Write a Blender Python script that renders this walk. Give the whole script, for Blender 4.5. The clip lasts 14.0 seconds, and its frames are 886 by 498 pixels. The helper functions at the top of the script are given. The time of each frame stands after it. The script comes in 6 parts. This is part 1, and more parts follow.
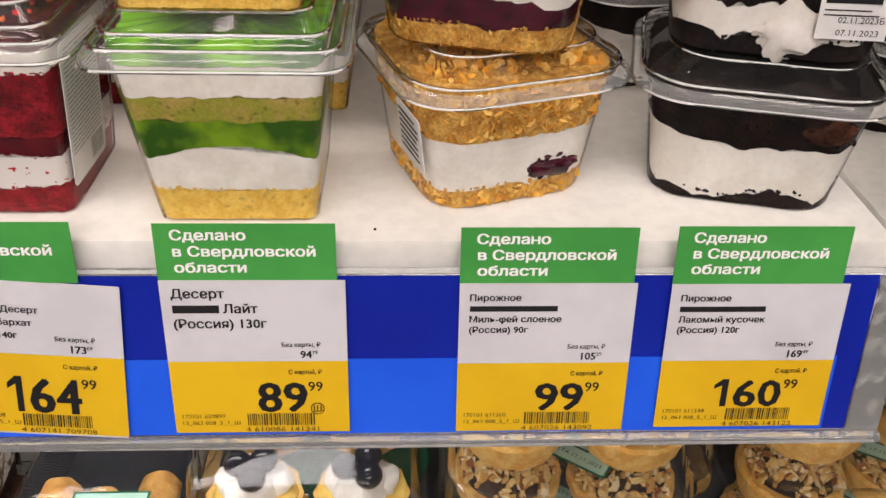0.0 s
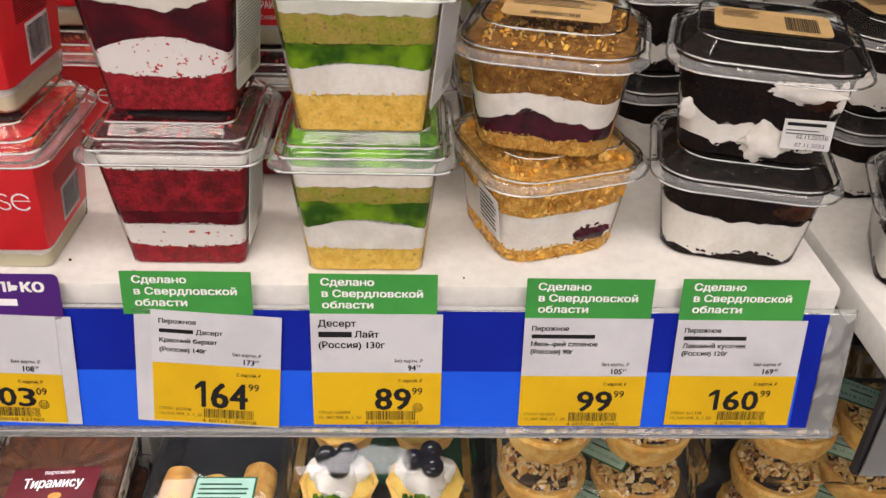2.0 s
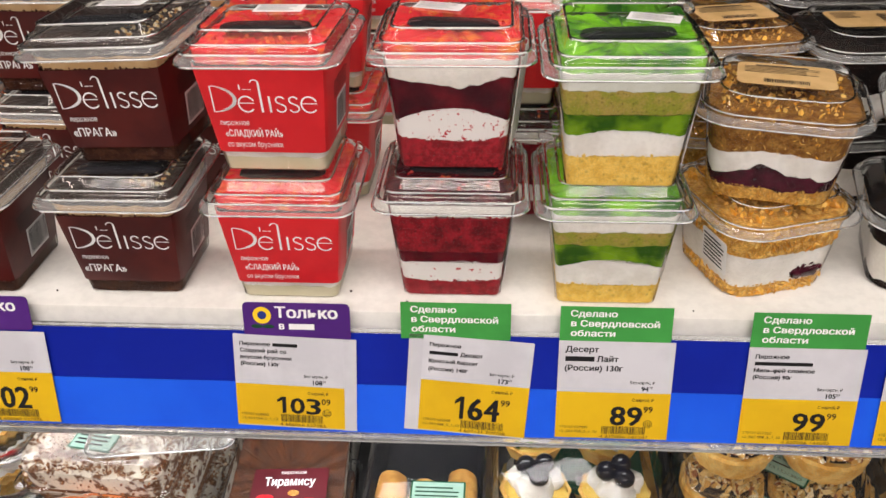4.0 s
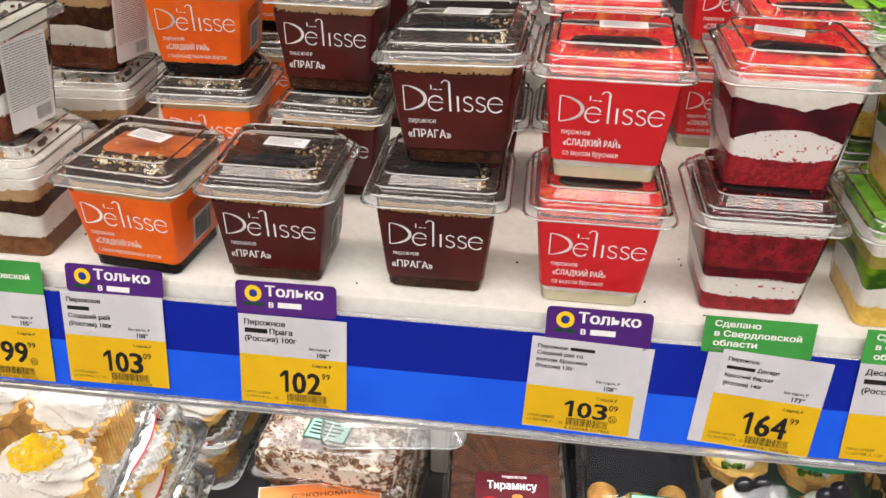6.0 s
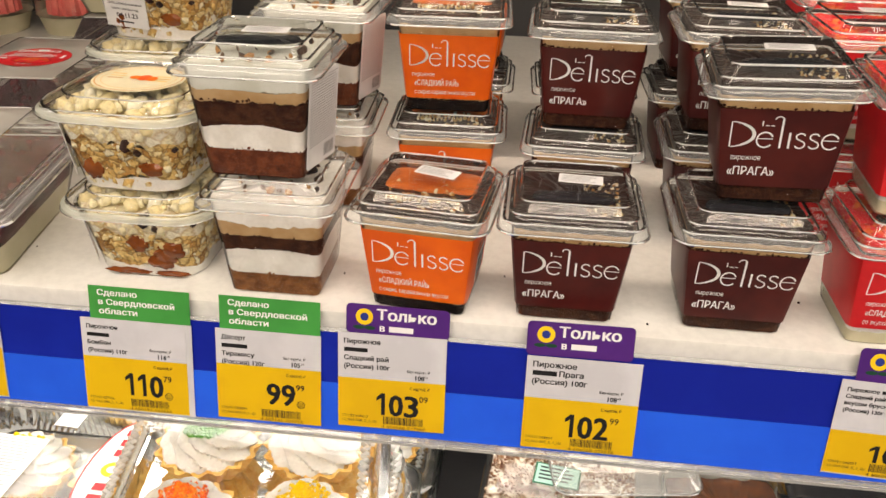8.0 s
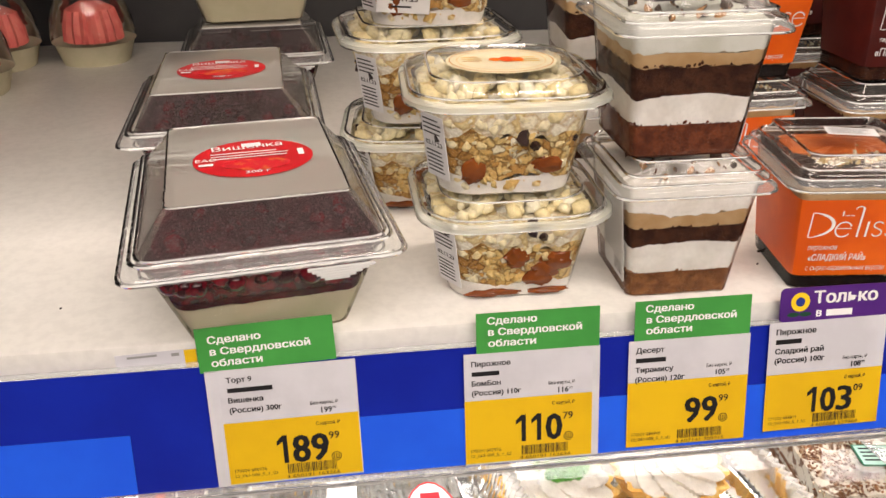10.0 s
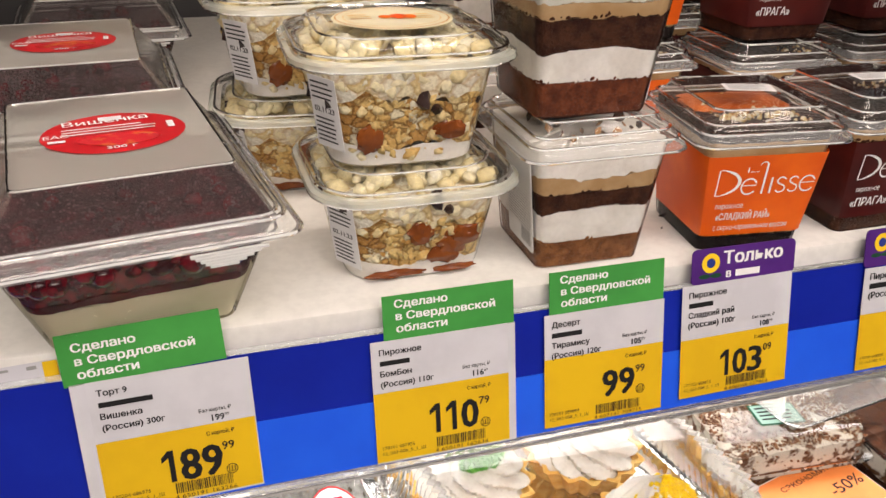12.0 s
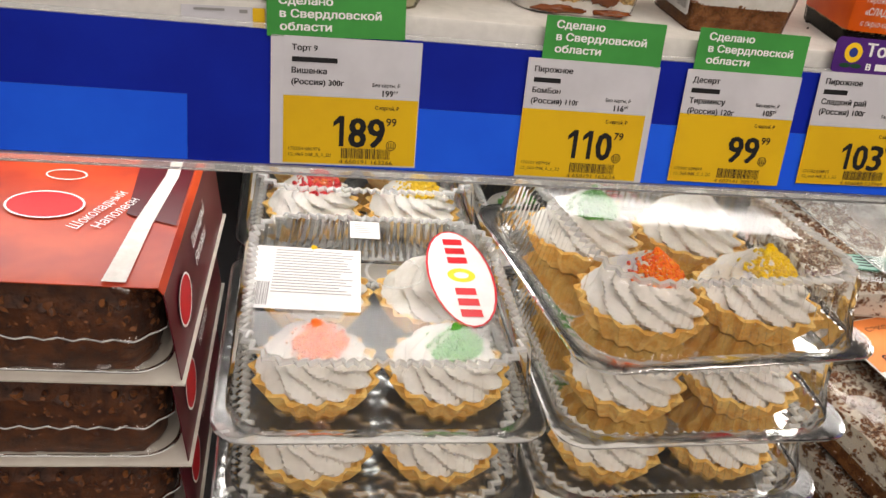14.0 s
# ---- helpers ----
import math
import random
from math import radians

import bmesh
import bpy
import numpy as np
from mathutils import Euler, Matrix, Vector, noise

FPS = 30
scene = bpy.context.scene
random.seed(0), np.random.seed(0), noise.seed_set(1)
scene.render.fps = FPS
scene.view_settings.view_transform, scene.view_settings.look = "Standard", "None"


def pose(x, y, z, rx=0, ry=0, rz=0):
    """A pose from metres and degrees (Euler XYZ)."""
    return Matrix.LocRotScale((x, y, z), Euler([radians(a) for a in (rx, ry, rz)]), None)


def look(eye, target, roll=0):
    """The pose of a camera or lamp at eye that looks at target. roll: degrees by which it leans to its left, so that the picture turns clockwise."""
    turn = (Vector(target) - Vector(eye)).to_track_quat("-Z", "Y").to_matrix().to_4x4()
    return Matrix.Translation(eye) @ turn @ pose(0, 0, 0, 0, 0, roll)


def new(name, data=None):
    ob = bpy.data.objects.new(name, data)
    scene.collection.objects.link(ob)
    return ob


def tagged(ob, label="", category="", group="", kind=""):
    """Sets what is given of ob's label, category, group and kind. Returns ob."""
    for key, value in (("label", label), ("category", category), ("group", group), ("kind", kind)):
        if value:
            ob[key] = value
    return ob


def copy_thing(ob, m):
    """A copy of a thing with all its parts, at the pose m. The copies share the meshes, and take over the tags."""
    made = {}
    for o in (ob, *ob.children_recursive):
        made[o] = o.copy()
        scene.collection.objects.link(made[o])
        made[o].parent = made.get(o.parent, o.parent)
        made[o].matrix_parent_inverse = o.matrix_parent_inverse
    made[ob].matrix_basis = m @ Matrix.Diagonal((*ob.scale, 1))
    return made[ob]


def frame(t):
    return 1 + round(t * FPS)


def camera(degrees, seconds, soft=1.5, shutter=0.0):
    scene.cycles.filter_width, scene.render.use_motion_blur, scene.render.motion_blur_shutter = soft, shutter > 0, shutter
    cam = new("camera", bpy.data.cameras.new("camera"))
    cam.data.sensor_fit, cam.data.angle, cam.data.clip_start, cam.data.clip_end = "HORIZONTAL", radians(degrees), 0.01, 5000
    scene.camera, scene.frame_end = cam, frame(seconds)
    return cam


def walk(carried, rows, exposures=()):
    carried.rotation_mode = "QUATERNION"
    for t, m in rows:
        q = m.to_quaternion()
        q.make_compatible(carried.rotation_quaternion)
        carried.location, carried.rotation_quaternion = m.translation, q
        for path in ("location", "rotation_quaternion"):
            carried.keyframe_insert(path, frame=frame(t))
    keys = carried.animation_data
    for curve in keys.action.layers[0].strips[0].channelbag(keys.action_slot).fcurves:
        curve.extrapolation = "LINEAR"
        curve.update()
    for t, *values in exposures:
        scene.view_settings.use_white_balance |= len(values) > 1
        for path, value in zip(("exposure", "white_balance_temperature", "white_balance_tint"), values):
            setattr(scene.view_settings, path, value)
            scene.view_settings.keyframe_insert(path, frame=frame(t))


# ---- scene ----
# camera and walk; the path is set out square to the price strip, which leans back by 11 degrees
cam = camera(55.4, 14.0)
HINGE = Vector((0, 0.2905, 1.288))
TIP = Matrix.Translation(HINGE) @ Matrix.Rotation(radians(-11), 4, "X") @ Matrix.Translation(-HINGE)
PATH = [
    (0, (-0.012, 0.005, 1.407), (0.08, 1.841, 0.619), 1.1),
    (0.5, (-0.012, -0.001, 1.415), (0.076, 1.824, 0.603), 0.9),
    (1, (-0.011, -0.021, 1.431), (0.078, 1.802, 0.612), 0.9),
    (1.5, (-0.032, -0.063, 1.456), (0.058, 1.783, 0.691), 1.3),
    (2, (-0.05, -0.1, 1.467), (0.025, 1.751, 0.715), 1.5),
    (2.5, (-0.06, -0.112, 1.471), (-0.024, 1.742, 0.721), 1.1),
    (3, (-0.084, -0.119, 1.482), (-0.156, 1.731, 0.728), -0.9),
    (3.2, (-0.097, -0.129, 1.489), (-0.179, 1.723, 0.737), -1.0),
    (5.3, (-0.23, -0.185, 1.516), (-0.411, 1.682, 0.823), 1.5),
    (5.5, (-0.251, -0.19, 1.519), (-0.424, 1.67, 0.805), 2.0),
    (6, (-0.306, -0.189, 1.5), (-0.492, 1.68, 0.814), 2.5),
    (6.5, (-0.352, -0.195, 1.51), (-0.54, 1.677, 0.831), 2.5),
    (7, (-0.412, -0.213, 1.512), (-0.595, 1.668, 0.858), 2.6),
    (7.5, (-0.449, -0.223, 1.507), (-0.637, 1.668, 0.886), 2.5),
    (8, (-0.491, -0.195, 1.489), (-0.676, 1.703, 0.885), 2.6),
    (8.5, (-0.592, -0.15, 1.47), (-0.789, 1.756, 0.898), 2.2),
    (9, (-0.685, -0.151, 1.463), (-0.777, 1.772, 0.923), 1.1),
    (9.2, (-0.731, -0.153, 1.46), (-0.759, 1.777, 0.936), 0.2),
    (11.3, (-0.859, -0.073, 1.432), (-0.365, 1.782, 0.869), -1.9),
    (11.5, (-0.853, -0.076, 1.435), (-0.34, 1.774, 0.874), -2.1),
    (12, (-0.843, -0.086, 1.427), (-0.3, 1.756, 0.869), -2.3),
    (12.5, (-0.828, -0.101, 1.373), (-0.286, 1.748, 0.835), -0.8),
    (13, (-0.841, -0.116, 1.355), (-0.337, 1.729, 0.769), 2.3),
    (13.5, (-0.837, -0.132, 1.334), (-0.385, 1.701, 0.675), 4.2),
    (14, (-0.894, -0.156, 1.324), (-0.533, 1.691, 0.646), 5.8),
]
EXPOSURES = [(0, -0.22, 6550, 18), (1.5, -0.26, 6500, 17), (2.5, -0.25, 6500, 17), (5.5, -0.14, 6400, 13), (6.5, -0.16, 6500, 13), (8, -0.2, 7200, 13), (9, -0.17, 7000, 15), (11.5, -0.2, 6750, 17), (12.5, -0.44, 6700, 16), (13.2, -0.70, 6700, 15), (14, -0.70, 6700, 14)]
walk(cam, [(t, TIP @ look(eye, target, roll)) for t, eye, target, roll in PATH], EXPOSURES)

# world and lights
world = bpy.data.worlds.new("store_air")
scene.world = world
world.use_nodes = True
world.node_tree.nodes["Background"].inputs[0].default_value = (0.9, 0.95, 1.0, 1)
world.node_tree.nodes["Background"].inputs[1].default_value = 0.012


def area_lamp(name, m, sx, sy, power, colour):
    data = bpy.data.lights.new(name, "AREA")
    data.shape, data.size, data.size_y, data.energy, data.color = "RECTANGLE", sx, sy, power, colour
    ob = new(name, data)
    ob.matrix_world = m
    return ob


WARM = (1.0, 0.885, 0.78)
area_lamp("canopy_led", look((-0.22, 0.04, 1.98), (-0.22, 0.34, 1.30)), 2.0, 0.07, 2.9, WARM)
# Added fill lamp that brightens the back rows; its source is out of sight.
area_lamp("upper_shelf_led", look((-0.46, 0.435, 1.732), (-0.46, 0.50, 1.30)), 1.0, 0.03, 4.2, WARM)
area_lamp("lower_shelf_led", look((-0.76, 0.395, 1.256), (-0.76, 0.27, 1.0)), 1.5, 0.08, 4.3, (0.98, 0.97, 0.94))
area_lamp("ceiling_lamp_light", look((-0.4, -0.9, 3.1), (-0.4, -0.6, 0)), 4.0, 0.5, 17.0, WARM)
# Added frontal fill aimed at the cup fronts; no ceiling fixture hangs here.
area_lamp("ceiling_lamp_light", look((-0.4, -2.4, 3.1), (-0.4, -0.2, 1.2)), 4.0, 0.5, 74.0, WARM)


# materials
def mat(name, colour, rough=0.5, var=None, vscale=60, mix=(0.4, 0.6), bump=0.0, bscale=400, spec=0.25, island=None, grain=None, coat=0.0, sss=0.0, pores=None):
    """Principled material with two scales of colour variation and a fine relief."""
    m = bpy.data.materials.new(name)
    m.use_nodes = True
    nt = m.node_tree
    b = nt.nodes["Principled BSDF"]
    b.inputs["Roughness"].default_value = rough
    b.inputs["Specular IOR Level"].default_value = spec
    b.inputs["Coat Weight"].default_value = coat
    b.inputs["Subsurface Weight"].default_value = sss
    b.inputs["Subsurface Radius"].default_value = (0.004, 0.003, 0.002)
    tc = nt.nodes.new("ShaderNodeTexCoord")
    inf = nt.nodes.new("ShaderNodeObjectInfo")
    off = nt.nodes.new("ShaderNodeVectorMath")
    off.operation = "ADD"
    nt.links.new(tc.outputs["Object"], off.inputs[0])
    nt.links.new(inf.outputs["Random"], off.inputs[1])

    def noise_tex(sc, detail=4.0, r=0.55):
        n = nt.nodes.new("ShaderNodeTexNoise")
        n.inputs["Scale"].default_value, n.inputs["Detail"].default_value, n.inputs["Roughness"].default_value = sc, detail, r
        nt.links.new(off.outputs[0], n.inputs["Vector"])
        return n

    def ramp(src, a, c, lo, hi):
        r = nt.nodes.new("ShaderNodeValToRGB")
        r.color_ramp.elements[0].position, r.color_ramp.elements[1].position = lo, hi
        r.color_ramp.elements[0].color, r.color_ramp.elements[1].color = (*a, 1), (*c, 1)
        nt.links.new(src, r.inputs[0])
        return r

    out = None
    if island:
        geo = nt.nodes.new("ShaderNodeNewGeometry")
        r = nt.nodes.new("ShaderNodeValToRGB")
        r.color_ramp.interpolation = "CONSTANT"
        els = r.color_ramp.elements
        while len(els) < len(island):
            els.new(0.5)
        for i, c in enumerate(island):
            els[i].position, els[i].color = i / len(island), (*c, 1)
        nt.links.new(geo.outputs["Random Per Island"], r.inputs[0])
        out = r.outputs[0]
    elif var:
        out = ramp(noise_tex(vscale).outputs[0], colour, var, *mix).outputs[0]
    if grain:
        g = ramp(noise_tex(grain[0], 2.0).outputs[0], (grain[1],) * 3, (1, 1, 1), 0.35, 0.6)
        mx = nt.nodes.new("ShaderNodeMix")
        mx.data_type, mx.blend_type = "RGBA", "MULTIPLY"
        mx.inputs[0].default_value = 1.0
        if out is None:
            mx.inputs[6].default_value = (*colour, 1)
        else:
            nt.links.new(out, mx.inputs[6])
        nt.links.new(g.outputs[0], mx.inputs[7])
        out = mx.outputs[2]
    hole = None
    if pores:
        vo = nt.nodes.new("ShaderNodeTexVoronoi")
        vo.inputs["Scale"].default_value = pores[0]
        warp = nt.nodes.new("ShaderNodeVectorMath")
        warp.operation = "MULTIPLY_ADD"
        warp.inputs[1].default_value = (0.004, 0.004, 0.003)
        nt.links.new(noise_tex(pores[0] * 0.8, 2.0).outputs[1], warp.inputs[0])
        nt.links.new(off.outputs[0], warp.inputs[2])
        nt.links.new(warp.outputs[0], vo.inputs["Vector"])
        hole = ramp(vo.outputs["Distance"], (pores[1],) * 3, (1, 1, 1), 0.10, 0.34)
        mx = nt.nodes.new("ShaderNodeMix")
        mx.data_type, mx.blend_type = "RGBA", "MULTIPLY"
        mx.inputs[0].default_value = 1.0
        if out is None:
            mx.inputs[6].default_value = (*colour, 1)
        else:
            nt.links.new(out, mx.inputs[6])
        nt.links.new(hole.outputs[0], mx.inputs[7])
        out = mx.outputs[2]
    if out is None:
        b.inputs["Base Color"].default_value = (*colour, 1)
    else:
        nt.links.new(out, b.inputs["Base Color"])
    if bump:
        bp = nt.nodes.new("ShaderNodeBump")
        bp.inputs["Strength"].default_value, bp.inputs["Distance"].default_value = bump, 0.001
        nt.links.new(noise_tex(bscale).outputs[0], bp.inputs["Height"])
        last = bp
        if hole:
            bp2 = nt.nodes.new("ShaderNodeBump")
            bp2.inputs["Strength"].default_value, bp2.inputs["Distance"].default_value = 0.6, 0.0006
            nt.links.new(hole.outputs[0], bp2.inputs["Height"])
            nt.links.new(bp.outputs[0], bp2.inputs["Normal"])
            last = bp2
        nt.links.new(last.outputs[0], b.inputs["Normal"])
    return m


def clear_plastic(name, tint=(0.97, 0.98, 0.97), haze=0.012, rough=0.06, ior=1.6, bump=0.25, drops=0.0, shade=(0.85, 0.87, 0.86)):
    """Thin clear sheet: see-through, with gloss by Fresnel and a little haze."""
    m = bpy.data.materials.new(name)
    m.use_nodes = True
    nt = m.node_tree
    nt.nodes.remove(nt.nodes["Principled BSDF"])
    tr, gl, di, fr = (nt.nodes.new(k) for k in ("ShaderNodeBsdfTransparent", "ShaderNodeBsdfGlossy", "ShaderNodeBsdfDiffuse", "ShaderNodeFresnel"))
    tr.inputs[0].default_value = (*tint, 1)
    di.inputs[0].default_value = (*shade, 1)
    gl.inputs["Roughness"].default_value = rough
    fr.inputs["IOR"].default_value = ior
    tc, nz, bp = (nt.nodes.new(k) for k in ("ShaderNodeTexCoord", "ShaderNodeTexNoise", "ShaderNodeBump"))
    nz.inputs["Scale"].default_value, nz.inputs["Detail"].default_value = 90.0, 1.0
    bp.inputs["Strength"].default_value, bp.inputs["Distance"].default_value = bump, 0.002
    nt.links.new(tc.outputs["Object"], nz.inputs["Vector"])
    nt.links.new(nz.outputs[0], bp.inputs["Height"])
    nt.links.new(bp.outputs[0], gl.inputs["Normal"])
    nt.links.new(bp.outputs[0], fr.inputs["Normal"])
    m1, m2 = nt.nodes.new("ShaderNodeMixShader"), nt.nodes.new("ShaderNodeMixShader")
    m1.inputs[0].default_value = haze
    if drops:
        vo, rp = nt.nodes.new("ShaderNodeTexVoronoi"), nt.nodes.new("ShaderNodeMapRange")
        vo.inputs["Scale"].default_value = 620.0
        rp.inputs[1].default_value, rp.inputs[2].default_value, rp.inputs[3].default_value, rp.inputs[4].default_value = 0.25, 0.42, drops, drops * 0.62
        nt.links.new(tc.outputs["Object"], vo.inputs["Vector"])
        nt.links.new(vo.outputs["Distance"], rp.inputs[0])
        nt.links.new(rp.outputs[0], m1.inputs[0])
    nt.links.new(tr.outputs[0], m1.inputs[1])
    nt.links.new(di.outputs[0], m1.inputs[2])
    nt.links.new(fr.outputs[0], m2.inputs[0])
    nt.links.new(m1.outputs[0], m2.inputs[1])
    nt.links.new(gl.outputs[0], m2.inputs[2])
    nt.links.new(m2.outputs[0], nt.nodes["Material Output"].inputs[0])
    return m


def chunk_mat(name, scale, colours, seam=0.35):
    """Pieces pressed against a clear wall: uneven chunks of several colours with darker seams."""
    m = mat(name, colours[0], 0.6, bump=0.4, bscale=500)
    nt = m.node_tree
    b = nt.nodes["Principled BSDF"]
    tc, nz, add = (nt.nodes.new(k) for k in ("ShaderNodeTexCoord", "ShaderNodeTexNoise", "ShaderNodeVectorMath"))
    nz.inputs["Scale"].default_value, nz.inputs["Detail"].default_value = scale * 1.1, 3.0
    add.operation = "MULTIPLY_ADD"
    add.inputs[1].default_value = (0.007, 0.007, 0.007)
    nt.links.new(tc.outputs["Object"], nz.inputs["Vector"])
    nt.links.new(nz.outputs[1], add.inputs[0])
    nt.links.new(tc.outputs["Object"], add.inputs[2])
    cell, edge = nt.nodes.new("ShaderNodeTexVoronoi"), nt.nodes.new("ShaderNodeTexVoronoi")
    edge.feature = "DISTANCE_TO_EDGE"
    for v in (cell, edge):
        v.inputs["Scale"].default_value = scale
        nt.links.new(add.outputs[0], v.inputs["Vector"])
    sep, r1, r2, mx, gr = (nt.nodes.new(k) for k in ("ShaderNodeSeparateColor", "ShaderNodeValToRGB", "ShaderNodeValToRGB", "ShaderNodeMix", "ShaderNodeMix"))
    nt.links.new(cell.outputs["Color"], sep.inputs[0])
    r1.color_ramp.interpolation = "CONSTANT"
    els = r1.color_ramp.elements
    while len(els) < len(colours):
        els.new(0.5)
    for i, col in enumerate(colours):
        els[i].position, els[i].color = i / len(colours), (*col, 1)
    nt.links.new(sep.outputs[0], r1.inputs[0])
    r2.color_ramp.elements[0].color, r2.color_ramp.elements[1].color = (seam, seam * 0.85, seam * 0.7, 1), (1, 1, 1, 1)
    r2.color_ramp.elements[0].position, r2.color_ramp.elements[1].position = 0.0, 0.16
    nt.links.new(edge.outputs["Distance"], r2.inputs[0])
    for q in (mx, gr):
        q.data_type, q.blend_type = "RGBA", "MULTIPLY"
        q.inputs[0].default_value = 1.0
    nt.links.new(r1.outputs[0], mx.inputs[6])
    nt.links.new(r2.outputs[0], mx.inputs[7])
    fine = nt.nodes.new("ShaderNodeTexNoise")
    fine.inputs["Scale"].default_value = 700.0
    rf = nt.nodes.new("ShaderNodeValToRGB")
    rf.color_ramp.elements[0].position, rf.color_ramp.elements[1].position = 0.35, 0.6
    rf.color_ramp.elements[0].color = (0.78, 0.76, 0.72, 1)
    nt.links.new(tc.outputs["Object"], fine.inputs["Vector"])
    nt.links.new(fine.outputs[0], rf.inputs[0])
    nt.links.new(mx.outputs[2], gr.inputs[6])
    nt.links.new(rf.outputs[0], gr.inputs[7])
    nt.links.new(gr.outputs[2], b.inputs["Base Color"])
    bp = nt.nodes.new("ShaderNodeBump")
    bp.inputs["Strength"].default_value, bp.inputs["Distance"].default_value = 0.8, 0.001
    nt.links.new(r2.outputs[0], bp.inputs["Height"])
    nt.links.new(bp.outputs[0], b.inputs["Normal"])
    return m


